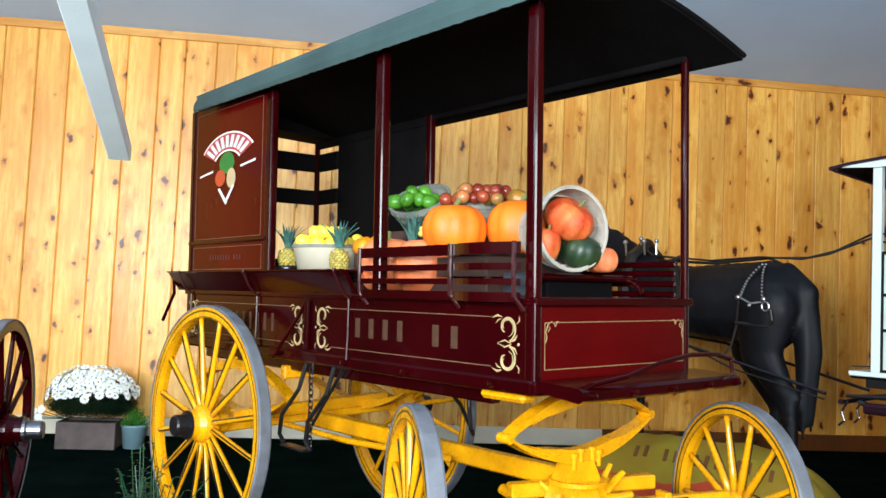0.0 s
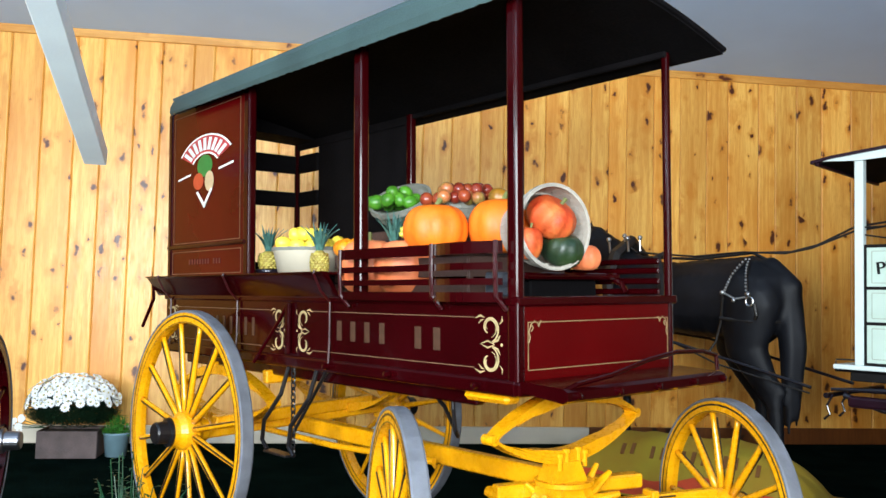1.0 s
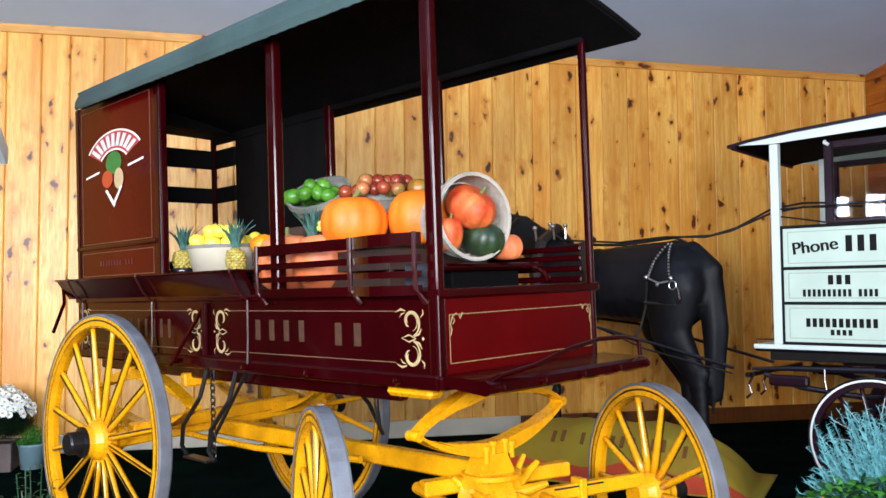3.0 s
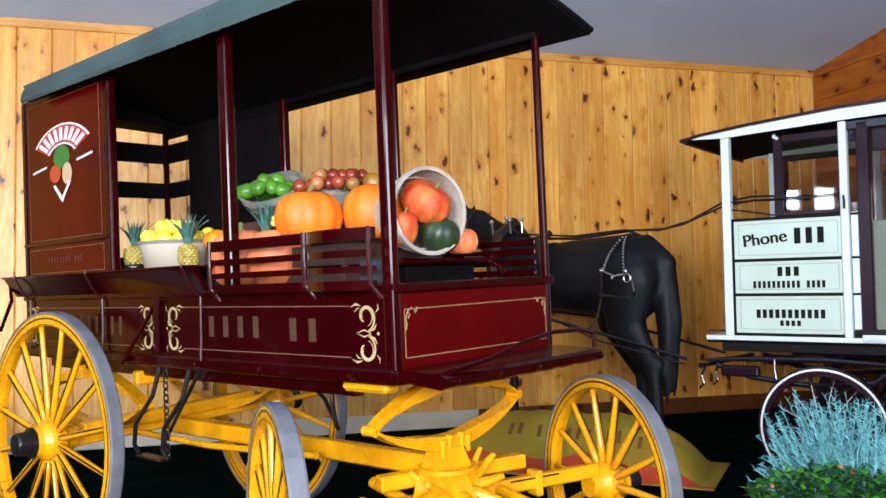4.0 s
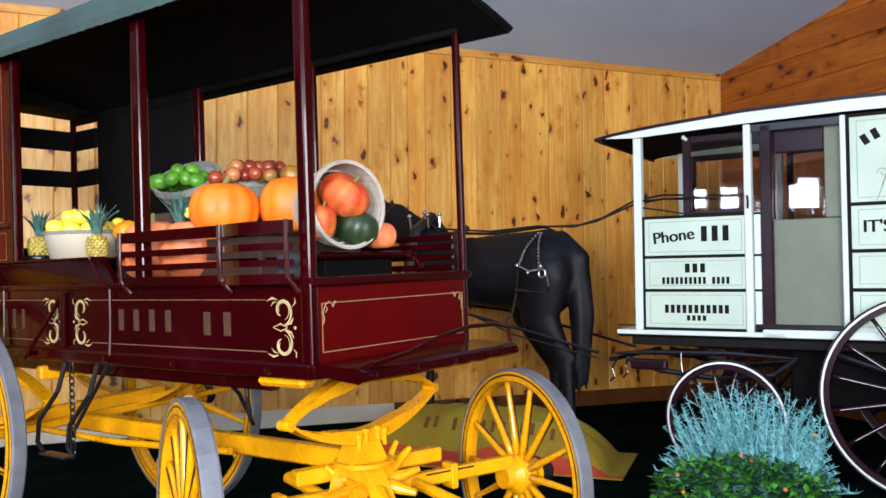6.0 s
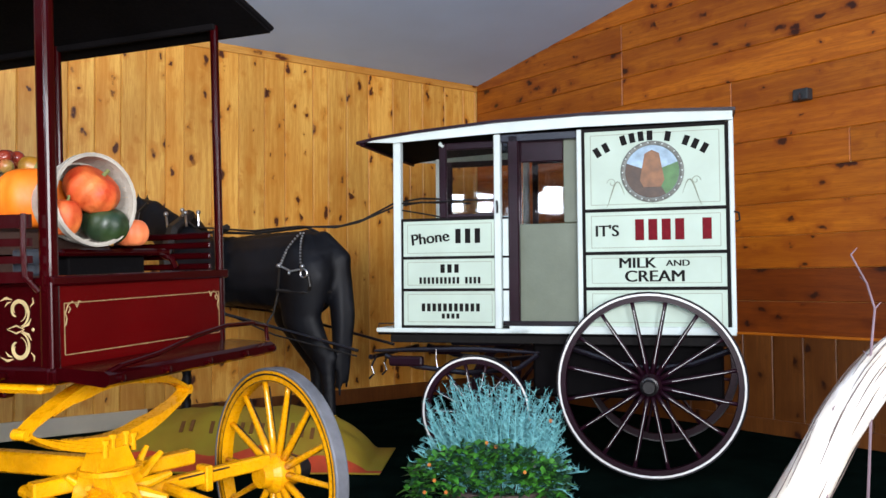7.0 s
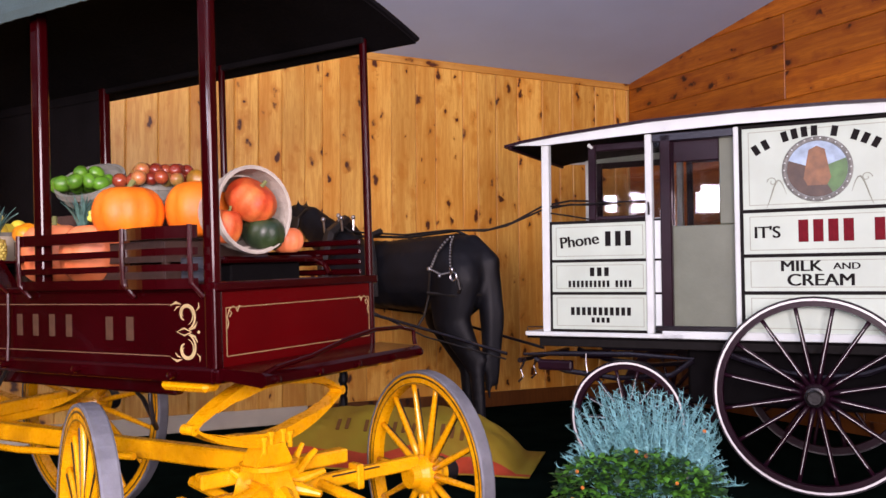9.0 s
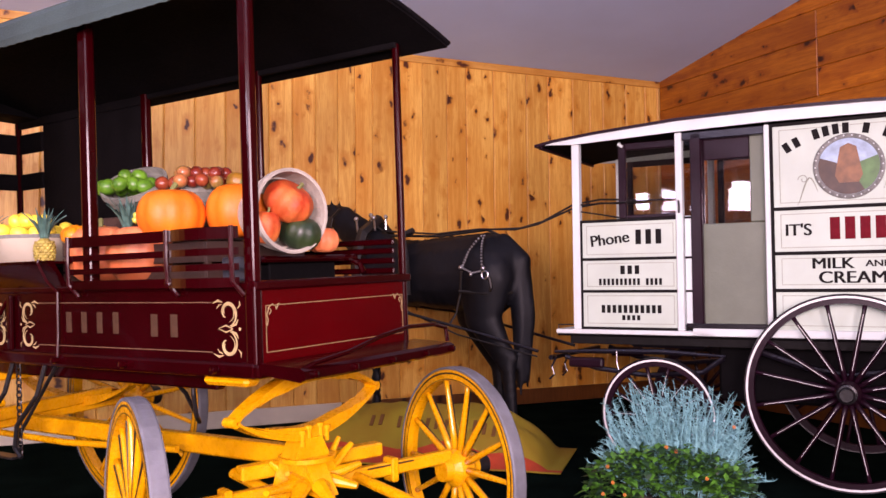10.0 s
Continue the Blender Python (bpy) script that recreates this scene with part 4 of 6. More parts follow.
part("rim", lathe([(0.19, 0.002), (0.192, 0.009), (0.206, 0.012), (0.219, 0.008), (0.221, 0)], None, 40), material("beaded_grey_rim", (0.16, 0.17, 0.15), 0.5, vary=0.4, scale=40), medal)
part("painted_shape", prism([(-0.085, 0.06), (-0.06, 0.11), (0.06, 0.11), (0.085, 0.06), (0.05, -0.13), (0, -0.155), (-0.05, -0.13)], 0, 0.002, None, pose(0, 0.0, 0.002, 90, 0, 0) @ pose(0, 0, 0)), material("brown_picture_paint", (0.22, 0.09, 0.03), 0.5, vary=0.4, scale=14), medal)
for name, colour, a0, a1 in (("painted_sky", (0.30, 0.44, 0.56), 20, 160), ("painted_field", (0.05, 0.16, 0.04), -60, 20), ("painted_shade", (0.06, 0.03, 0.015), 160, 300)):
    b = bmesh.new()
    rim_pts = [(0.188 * math.cos(radians(a0 + (a1 - a0) * k / 16)), 0.188 * math.sin(radians(a0 + (a1 - a0) * k / 16)), 0.0016) for k in range(17)]
    b.faces.new([b.verts.new(p) for p in [(0, 0, 0.0016)] + rim_pts])
    part(name, b, material(name + "_paint", colour, 0.5, vary=0.35, scale=12), medal)
b = bmesh.new()
for k in range(26):
    a = k * math.tau / 26
    blob(pose(0.206 * math.cos(a), 0.206 * math.sin(a), 0.011) @ Matrix.Scale(0.006, 4), sub=1, bm=b)
tagged(part("bead_ring", b, WHITE_ENAMEL, medal), kind="stuff")
for s in (-1, 1):
    b = bmesh.new()
    tube([(s * (0.2 + 0.13 * t), -0.12 + 0.1 * math.sin(t * 4.2), 0.001) for t in [k / 10 for k in range(11)]], [0.001 + 0.004 * math.sin(math.pi * k / 10) for k in range(11)], b, 6)
    tube([(s * (0.29 + 0.035 * (1 - k / 16) * math.cos(k * 0.55)), -0.03 + 0.035 * (1 - k / 16) * math.sin(k * 0.55), 0.001) for k in range(14)], 0.0025, b, 6)
    part("painted_scroll", b, GREYLINE, milk, "", FACE @ pose(1.9, 2.10, 0))
# running gear
WHITE_LINE = material("white_rim_line", (0.78, 0.78, 0.76), 0.35, vary=0.06)


def milk_wheel(u, y, R, turn, spokes):
    rim = wheel(milk, pose(u, y, R, 0, 0, turn), R, 0.045, spokes, PLUM, PLUM, BLACK_PAINT, PLUM, BLACK_IRON, None, 0.05, 0.08, 0.2, "wheel", "dark plum spoked wheel with a white rim line")
    t = pose(0, 0, 0, 0, 90, 0)
    part("rim_line", lathe([(R - 0.028, -0.0245), (R - 0.014, -0.0245), (R - 0.014, -0.0275), (R - 0.028, -0.0275), (R - 0.028, -0.0245)], t, 56), WHITE_LINE, rim)
    me = box(-0.0205, -0.0175, -0.0013, 0.0013, 0.15, R - 0.12, 0)
    md = bpy.data.meshes.new("spoke_line")
    me.to_mesh(md)
    me.free()
    md.materials.append(WHITE_LINE)
    for k in range(spokes):
        laid("spoke_line", md, rim, "", pose(0, 0, 0, 360 * (k + 0.5) / spokes, 0, 0))
    return rim


for y, turn in ((-0.14, 90), (DEEP + 0.14, -90)):
    milk_wheel(1.862, y, 0.646, turn, 16)
    milk_wheel(0.62, y, 0.417, turn, 14)


def under(name, pts, r, mat=BLACK_PAINT, seg=8):
    return part(name, tube(pts, r, None, seg), mat, milk)


for u, z in ((1.862, 0.646), (0.62, 0.417)):
    under("axle", [(u, -0.14, z), (u, DEEP + 0.14, z)], 0.03)
for y in (0.04, DEEP - 0.04):
    under("spring_bar", [(-0.24, y, 0.835), (0.1, y, 0.85), (0.6, y, 0.86), (1.06, y, 0.84)], [0.012, 0.02, 0.022, 0.01])
    under("spring_leaf", [(-0.15, y, 0.8), (0.1, y, 0.72), (0.5, y, 0.68), (0.9, y, 0.72), (1.05, y, 0.83)], 0.02)
    under("rear_spring", [(1.3, y, 0.88), (1.6, y, 0.78), (1.86, y, 0.74), (2.15, y, 0.78), (2.4, y, 0.88)], 0.022)
    part("spring_block", box(-0.12, 0.16, y - 0.03, y + 0.03, 0.72, 0.8, 0.02, seg=2), PLUM, milk)
    part("frame_rail", box(-0.1, 2.4, y - 0.025, y + 0.025, 0.905, 0.97), INK, milk)
part("front_block", box(0.35, 0.9, 0.1, DEEP - 0.1, 0.88, 0.97, 0.02), BLACK_PAINT, milk)
# added dark block, stands for the deep shade under the wagon floor
part("shade_block", box(0.98, 2.36, 0.2, DEEP - 0.2, 0.5, 0.965, 0.02), SHADE_LINING, milk, "black block added under the floor for the shade between the wheels")
under("shaft_bar", [(-0.26, 0.0, 0.79), (-0.26, DEEP, 0.79)], 0.02)
for y in (0.02, 0.3):
    under("hook", [(-0.22, y, 0.8), (-0.26, y, 0.72), (-0.24, y, 0.66), (-0.28, y, 0.62)], 0.009)
under("drop_iron", [(0.28, -0.02, 0.86), (0.28, -0.02, 0.78), (0.29, -0.02, 0.72)], 0.006, STEEL)


# ---- fruit and vegetables on the wagon bed ----
def skin(name, colour, rough=0.4, hue=None, scale=8.0, vary=0.2, bump=0.1):
    return material(name, colour, rough, vary=vary, scale=scale, bump=bump, fine=70, hue=hue, per_object=0.12)


PUMPKIN = skin("pumpkin_skin", (0.78, 0.135, 0.003), 0.55, (0.88, 0.21, 0.006), 5)
SQUASH = skin("red_squash_skin", (0.72, 0.05, 0.008), 0.6, (0.88, 0.25, 0.05), 9, 0.3, 0.35)
PINK = skin("pink_pumpkin_skin", (0.82, 0.17, 0.05), 0.5, (0.85, 0.26, 0.10), 8)
DARK_SQUASH = skin("dark_green_squash_skin", (0.006, 0.022, 0.015), 0.4, (0.035, 0.06, 0.012), 6)
LEMON = skin("lemon_skin", (0.80, 0.60, 0.05), 0.4, None, 12)
ORANGE = skin("orange_skin", (0.88, 0.26, 0.006), 0.4, None, 14)
LIME = skin("lime_skin", (0.04, 0.18, 0.012), 0.35, (0.10, 0.30, 0.02), 14)
APPLE = skin("apple_skin", (0.17, 0.005, 0.009), 0.25, (0.30, 0.06, 0.02), 9, 0.3)
GREEN_APPLE = skin("green_apple_skin", (0.30, 0.30, 0.06), 0.28, (0.40, 0.10, 0.04), 9, 0.3)
GRAPE = skin("green_grape_skin", (0.42, 0.52, 0.05), 0.25, (0.58, 0.58, 0.10), 20)
GOURD = skin("two_tone_gourd_skin", (0.006, 0.035, 0.016), 0.4, (0.75, 0.30, 0.01), 4, 0.2)
PINEAPPLE = skin("pineapple_skin", (0.30, 0.19, 0.03), 0.6, (0.50, 0.42, 0.08), 30, 0.3, 0.6)
LEAF_BLUE = skin("blue_green_leaf", (0.028, 0.09, 0.075), 0.5, (0.06, 0.16, 0.13), 20)
STALK = skin("dry_stalk", (0.16, 0.17, 0.05), 0.8)
WICKER = material("pale_splint_wood", (0.36, 0.325, 0.27), 0.65, vary=0.3, scale=10, bump=0.4, fine=90, per_object=0.1)
GREY_WICKER = material("grey_splint_wood", (0.17, 0.17, 0.14), 0.7, vary=0.2, scale=10, bump=0.4, fine=90, per_object=0.1)
CRATE = material("stained_crate_wood", (0.05, 0.022, 0.014), 0.7, vary=0.3, scale=5, bump=0.3)


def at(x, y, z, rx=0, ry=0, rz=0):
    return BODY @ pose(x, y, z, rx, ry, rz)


def pumpkin(m, r, h, ribs, mat, label, name="pumpkin", category="pumpkin"):
    """A ribbed squash with a bent stalk; its base rests at the origin of m."""
    b = bmesh.new()
    U, V = ribs * 6, 14
    rings = []
    for j in range(1, V):
        a = math.pi * j / V
        ring = []
        for k in range(U):
            t = math.tau * k / U
            rib = 1 - 0.06 * abs(math.cos(ribs * t / 2)) ** 3 * math.sin(a)
            q = math.sin(a) ** 0.85 * r * rib * (1 + 0.03 * math.sin(t * 2 + r * 40))
            z = h / 2 + h / 2 * math.cos(a) * (1 - 0.22 * (1 - math.sin(a)) ** 2)
            ring.append(b.verts.new((q * math.cos(t), q * math.sin(t), z)))
        rings.append(ring)
    for p, q in zip(rings, rings[1:]):
        for k in range(U):
            b.faces.new((p[k], q[k], q[(k + 1) % U], p[(k + 1) % U]))
    b.faces.new(rings[0])
    b.faces.new(rings[-1][::-1])
    ob = part(name, b, mat, None, label, m, True)
    ob["category"] = category
    part("stalk", tube([(0, 0, h * 0.84), (0.01, 0, h * 0.96), (r * 0.22, r * 0.05, h * 1.04)], [r * 0.12, r * 0.07, r * 0.09], None, 7), STALK, ob)
    return ob


def fruit(name, m, r, mat, label, category, long=1.0, group=""):
    """A round fruit with a slight dimple; long stretches it."""
    b = bmesh.new()
    prof = [(0, -1), (0.3, -0.96), (0.6, -0.81), (0.86, -0.5), (1, 0), (0.86, 0.5), (0.6, 0.81), (0.28, 0.93), (0.1, 0.9), (0, 0.86)]
    lathe([(q * r, z * r * long) for q, z in prof], None, 14, b)
    return tagged(part(name, b, mat, None, "", m, True), label, category, group)


def pile(name, n, cx, cy, cz, spread, r, mat, label, category, group, seed, long=1.0, tall=1.0):
    """A heap of like fruit, in layers that lie on one another."""
    rng = random.Random(seed)
    made = 0
    layer = 0
    other = GREEN_APPLE if mat is APPLE else mat
    while made < n:
        rad = max(0.0, spread * (1 - 0.42 * layer))
        count = max(1, int(3.4 * (rad / r) ** 1.25)) if rad > r else 1
        for k in range(min(count, n - made)):
            q = rad * math.sqrt((k + 0.5) / count)
            a = k * 2.4 + layer
            fruit(name, at(cx + q * math.cos(a), cy + q * math.sin(a), cz + layer * 1.5 * r * tall + rng.uniform(-0.2, 0.2) * r, rng.uniform(0, 180), rng.uniform(0, 180), rng.uniform(0, 360)), r * rng.uniform(0.88, 1.1), other if made % 3 == 1 else mat, label.replace("red", "green", 1) if made % 3 == 1 else label, category, long, group)
            made += 1
        layer += 1


def basket(m, r0, r1, h, mat, label, staves=22, name="basket"):
    """A splint basket: staves, floor and two hoops."""
    ob = thing(name, label, "basket", m)
    part("bottom", lathe([(0, 0), (r0, 0), (r0, 0.01), (0, 0.01)], None, 24), mat, ob)
    b = bmesh.new()
    w = math.tau * r1 / staves * 0.5 * 0.97
    k0 = r0 / r1
    v = [b.verts.new(p) for p in ((r0 - 0.004, -w * k0, 0), (r0 - 0.004, w * k0, 0), (r1 - 0.004, w, h), (r1 - 0.004, -w, h), (r0, -w * k0, 0), (r0, w * k0, 0), (r1, w, h), (r1, -w, h))]
    for q in ((0, 1, 2, 3), (7, 6, 5, 4), (0, 4, 5, 1), (1, 5, 6, 2), (2, 6, 7, 3), (3, 7, 4, 0)):
        b.faces.new([v[i] for i in q])
    me = bpy.data.meshes.new("stave")
    b.to_mesh(me)
    b.free()
    me.materials.append(mat)
    for k in range(staves):
        laid("stave", me, ob, "", pose(0, 0, 0, 0, 0, 360 * k / staves))
    for t, wide in ((0.52, 0.018), (0.93, 0.028)):
        r = r0 + (r1 - r0) * t
        part("hoop", lathe([(r - 0.008, h * t - wide / 2), (r + 0.006, h * t - wide / 2), (r + 0.007, h * t + wide / 2), (r - 0.008, h * t + wide / 2), (r - 0.008, h * t - wide / 2)], None, 32), mat, ob)
    return ob


def pineapple(m, r, h, label, crown=0.15):
    """A scaled fruit with a spiky blue-green crown."""
    ob = thing("pineapple", label, "pineapple", m, "pineapples")
    b = lathe([(0, 0), (r * 0.7, 0.004), (r * 0.95, h * 0.25), (r, h * 0.5), (r * 0.85, h * 0.82), (r * 0.4, h), (0, h)], None, 18)
    part("fruit", b, PINEAPPLE, ob, smooth=True)
    b = bmesh.new()
    for j in range(7):
        for k in range(11):
            t, zz = (k + 0.5 * (j % 2)) * math.tau / 11, h * (0.1 + 0.12 * j)
            q = r * (0.78 + 0.24 * math.sin(math.pi * (0.15 + 0.12 * j)))
            blob(pose(q * math.cos(t), q * math.sin(t), zz, 0, 0, math.degrees(t)) @ Matrix.Diagonal((0.007, 0.012, 0.009, 1)), sub=1, bm=b)
    tagged(part("rind", b, PINEAPPLE, ob), kind="stuff")
    rng = random.Random(int(r * 9999))
    for k in range(22):
        t, lean, n = k * 2.4, 0.15 + 0.75 * (k / 22), crown * rng.uniform(0.7, 1.0)
        c, s = math.cos(t), math.sin(t)
        b = bmesh.new()
        rows = []
        for j in range(5):
            f = j / 4
            q, zz, w = 0.008 + n * lean * f * (0.4 + 0.4 * f), h * 0.97 + n * f * (1 - 0.35 * lean * f), 0.013 * (1 - f) ** 0.6 + 0.0006
            rows.append([b.verts.new((q * c - s * w * o, q * s + c * w * o, zz - 0.003 * abs(o))) for o in (-1, 0, 1)])
        for p, q in zip(rows, rows[1:]):
            for i in range(2):
                b.faces.new((p[i], p[i + 1], q[i + 1], q[i]))
        part("leaf", b, LEAF_BLUE, ob)
    return ob


def crate(x0, x1, y0, y1, z1):
    ob = thing("display_crate", "dark stained wooden crate under the produce", "crate", BODY, "crates")
    z = 1.396
    n = max(1, round((z1 - z) / 0.07))
    for k in range(n):
        a, c = z + (z1 - z) * k / n + 0.004, z + (z1 - z) * (k + 1) / n - 0.004
        for q in ((x0, x1, y0, y0 + 0.012), (x0, x1, y1 - 0.012, y1), (x0, x0 + 0.012, y0 + 0.013, y1 - 0.013), (x1 - 0.012, x1, y0 + 0.013, y1 - 0.013)):
            part("slat", box(*q, a, c, 0.002), CRATE, ob)
    part("lid", box(x0, x1, y0, y1, z1 - 0.004, z1, 0.001), CRATE, ob)
    part("corner", box(x0 + 0.013, x0 + 0.04, y0 + 0.013, y0 + 0.04, z, z1 - 0.005), CRATE, ob)


crate(0.09, 0.66, 0.4, 0.84, 1.57)
crate(0.30, 0.80, 0.85, 1.42, 1.72)
crate(0.09, 0.28, 1.285, 1.375, 1.60)
pumpkin(at(0.165, 0.70, 1.571), 0.15, 0.245, 10, PUMPKIN, "big smooth orange carving pumpkin on the wagon")
pumpkin(at(0.375, 0.5, 1.571), 0.158, 0.268, 10, PUMPKIN, "big orange pumpkin behind another one")
pumpkin(at(0.125, 1.135, 1.396, 0, 0, 40), 0.145, 0.29, 9, PINK, "pink-orange ribbed pumpkin behind the rack slats")
pumpkin(at(0.125, 0.86, 1.396, 0, 0, 10), 0.145, 0.275, 10, PINK, "pink-orange ribbed pumpkin behind the rack slats")
b = lathe([(0, 0), (0.135, 0), (0.155, 0.115), (0.16, 0.12), (0.16, 0.14), (0.146, 0.14), (0.13, 0.02), (0, 0.02)], None, 32)
bucket = tagged(part("lemon_bucket", b, WHITE_TRIM, None, "", at(0.11, 1.64, 1.515) @ Matrix.Diagonal((1.17, 1.17, 0.95, 1)), True), "round cream tub heaped with lemons", "tub")
part("rim_band", lathe([(0.156, 0.12), (0.164, 0.122), (0.164, 0.14), (0.156, 0.14), (0.156, 0.12)], None, 32), GREY_WICKER, bucket)
pile("lemon", 27, 0.11, 1.64, 1.66, 0.158, 0.037, LEMON, "ripe yellow lemon heaped in the tub", "lemon", "lemons", 1, 1.15)
pineapple(at(0.10, 2.05, 1.545), 0.052, 0.1, "pineapple with a spiky crown standing on the shelf", 0.17)
tagged(part("dark_dish", lathe([(0, 0), (0.06, 0), (0.075, 0.03), (0.065, 0.03), (0.055, 0.008), (0, 0.008)], None, 24), BLACK_PAINT, None, "", at(0.10, 2.05, 1.516), True), "low black dish under a pineapple", "dish")
pineapple(at(-0.015, 1.345, 1.516), 0.042, 0.105, "small pineapple standing against the cream tub", 0.17)
pineapple(at(0.165, 0.998, 1.397), 0.045, 0.25, "pineapple crown rising among the pumpkins", 0.2)
pile("orange", 9, 0.16, 1.31, 1.64, 0.1, 0.042, ORANGE, "bright orange on a dark crate", "orange", "oranges", 2)
basket(at(0.40, 1.2, 1.775, 12, -32, 0), 0.1, 0.155, 0.12, GREY_WICKER, "tilted grey splint basket full of limes")
pile("lime", 20, 0.335, 1.2, 1.86, 0.135, 0.036, LIME, "glossy green lime heaped in the basket", "lime", "limes", 3, 1.12, 0.8)
basket(at(0.56, 1.01, 1.721), 0.11, 0.15, 0.12, GREY_WICKER, "low grey splint basket heaped with apples")
pile("apple", 48, 0.55, 0.95, 1.865, 0.2, 0.033, APPLE, "red apple heaped in the basket", "apple", "apples", 5, 0.92)
pumpkin(at(0.44, 0.60, 1.80, 0, 20, 0), 0.052, 0.09, 8, GOURD, "green and yellow gourd on top of the pumpkins", "gourd", "gourd")
pumpkin(at(0.2, 0.875, 1.66), 0.05, 0.1, 8, PUMPKIN, "small orange gourd among the fruit", "gourd", "gourd")
b = bmesh.new()
rng = random.Random(8)
for k in range(60):
    f = k / 60
    blob(pose(0.13 + rng.uniform(-0.045, 0.045), 0.785 + rng.uniform(-0.055, 0.055), 1.61 + 0.11 * f) @ Matrix.Scale(rng.uniform(0.013, 0.018), 4), sub=1, bm=b)
tagged(part("grapes", b, GRAPE, None, "", BODY, True), "bunch of pale green grapes on the pumpkins", "grapes", kind="stuff")
big = basket(at(0.375, 0.365, 1.677, 88, 0, -12), 0.125, 0.172, 0.215, WICKER, "pale bushel basket lying on its side on the bench", 26)
pumpkin(at(0.36, 0.27, 1.66, 40, 0, 12), 0.105, 0.17, 10, SQUASH, "orange-red squash in the tipped basket", "squash", "squash")
pumpkin(at(0.255, 0.25, 1.545, 10, 0, 0), 0.062, 0.15, 8, SQUASH, "long orange-red squash in the tipped basket", "squash", "squash")
pumpkin(at(0.415, 0.22, 1.525, 20, 0, 0), 0.085, 0.15, 9, DARK_SQUASH, "dark green squash with a yellow patch", "squash", "squash")
pumpkin(at(0.615, 0.25, 1.506), 0.07, 0.125, 9, PINK, "small pale orange pumpkin on the bench", "pumpkin")


# ---- the show horse, its harness, the blanket ----
HX = 4.1
HIDE = material("dull_black_hide", (0.004, 0.004, 0.006), 0.5, vary=0.4, scale=4, bump=0.25, fine=140, hue=(0.009, 0.0095, 0.0125), spec=0.2)


def lump(bm, a, c, ra, rc, wide=1.0, n=6):
    """Overlapping rounds from a to c, for a body that is fused afterwards."""
    a, c = Vector(a), Vector(c)
    for k in range(n + 1):
        f = k / n
        r = ra + (rc - ra) * f
        blob(Matrix.Translation(a.lerp(c, f)) @ Matrix.Diagonal((r * wide, r, r, 1)), sub=2, bm=bm)


b = bmesh.new()
x = HX
lump(b, (x, 1.5, 1.47), (x, 2.05, 1.47), 0.355, 0.325, 0.85)
lump(b, (x, 2.05, 1.47), (x, 2.62, 1.48), 0.31, 0.32, 0.85)
lump(b, (x, 2.62, 1.58), (x, 3.1, 1.98), 0.26, 0.15, 0.62)
lump(b, (x, 3.1, 2.02), (x, 3.3, 2.06), 0.12, 0.11, 0.7, 3)
lump(b, (x, 3.3, 2.06), (x, 3.5, 1.72), 0.10, 0.062, 0.7)
for s, hock, foot in ((-1, (1.23, 0.73), (1.24, 0.1)), (1, (1.5, 0.72), (1.47, 0.1))):
    o = x + 0.15 * s
    lump(b, (o, 1.44, 1.42), (o, hock[0] + 0.24, 1.1), 0.26, 0.18, 0.6)
    lump(b, (o, hock[0] + 0.24, 1.1), (o, hock[0] + 0.02, hock[1]), 0.17, 0.095, 0.65)
    lump(b, (o, hock[0] - 0.02, hock[1] + 0.05), (o, hock[0] - 0.06, hock[1] + 0.02), 0.07, 0.045, 0.7, 3)
    lump(b, (o, *hock), (o, hock[0] - 0.03, 0.3), 0.075, 0.062, 0.8)
    lump(b, (o, hock[0] - 0.03, 0.3), (o, foot[0] + 0.02, foot[1] - 0.03), 0.05, 0.07, 0.9)
for s, kx in ((-1, 2.62), (1, 2.83)):
    o = x + 0.14 * s
    lump(b, (o, 2.65, 1.4), (o, kx, 0.95), 0.18, 0.085, 0.6)
    lump(b, (o, kx, 0.95), (o, kx + 0.0, 0.3), 0.07, 0.05, 0.8)
    lump(b, (o, kx, 0.3), (o, kx + 0.05, 0.07), 0.05, 0.07, 0.9)
for s in (-1, 1):
    lump(b, (x + 0.06 * s, 3.22, 2.12), (x + 0.07 * s, 3.22, 2.24), 0.035, 0.012, 0.6, 3)
lump(b, (x, 1.34, 1.72), (x, 1.2, 1.55), 0.09, 0.12, 0.7)
for dy, dx, end in ((-0.05, 0.0, 0.55), (0.0, -0.05, 0.44), (0.05, -0.02, 0.5), (0.02, 0.04, 0.6), (-0.02, 0.05, 0.5)):
    lump(b, (x + dx * 0.5, 1.2 + dy * 0.5, 1.55), (x + dx, 1.155 + dy, 1.1), 0.085, 0.062, 0.8, 12)
    lump(b, (x + dx, 1.155 + dy, 1.1), (x + dx * 0.8, 1.17 + dy * 0.9, end), 0.062, 0.022, 0.8, 14)
horse = tagged(part("horse_statue", b, HIDE, None, "", None, True), "life-size black horse statue standing in harness", "horse statue")
fuse = horse.modifiers.new("fuse", "REMESH")
fuse.mode, fuse.voxel_size, fuse.use_smooth_shade = "VOXEL", 0.02, True
soft = horse.modifiers.new("soft", "SMOOTH")
soft.factor, soft.iterations = 0.6, 7

LEATHER = material("black_leather", (0.012, 0.010, 0.009), 0.4, vary=0.3, bump=0.2)
SILVER = material("bright_nickel", (0.55, 0.55, 0.56), 0.3, 1.0, vary=0.12)
harness = thing("harness", "black leather harness with nickel studs on the horse statue", "harness")


def strap(name, pts, r, mat=LEATHER, flat=1.0):
    return part(name, tube(pts, r, None, 6, flat=flat), mat, harness)




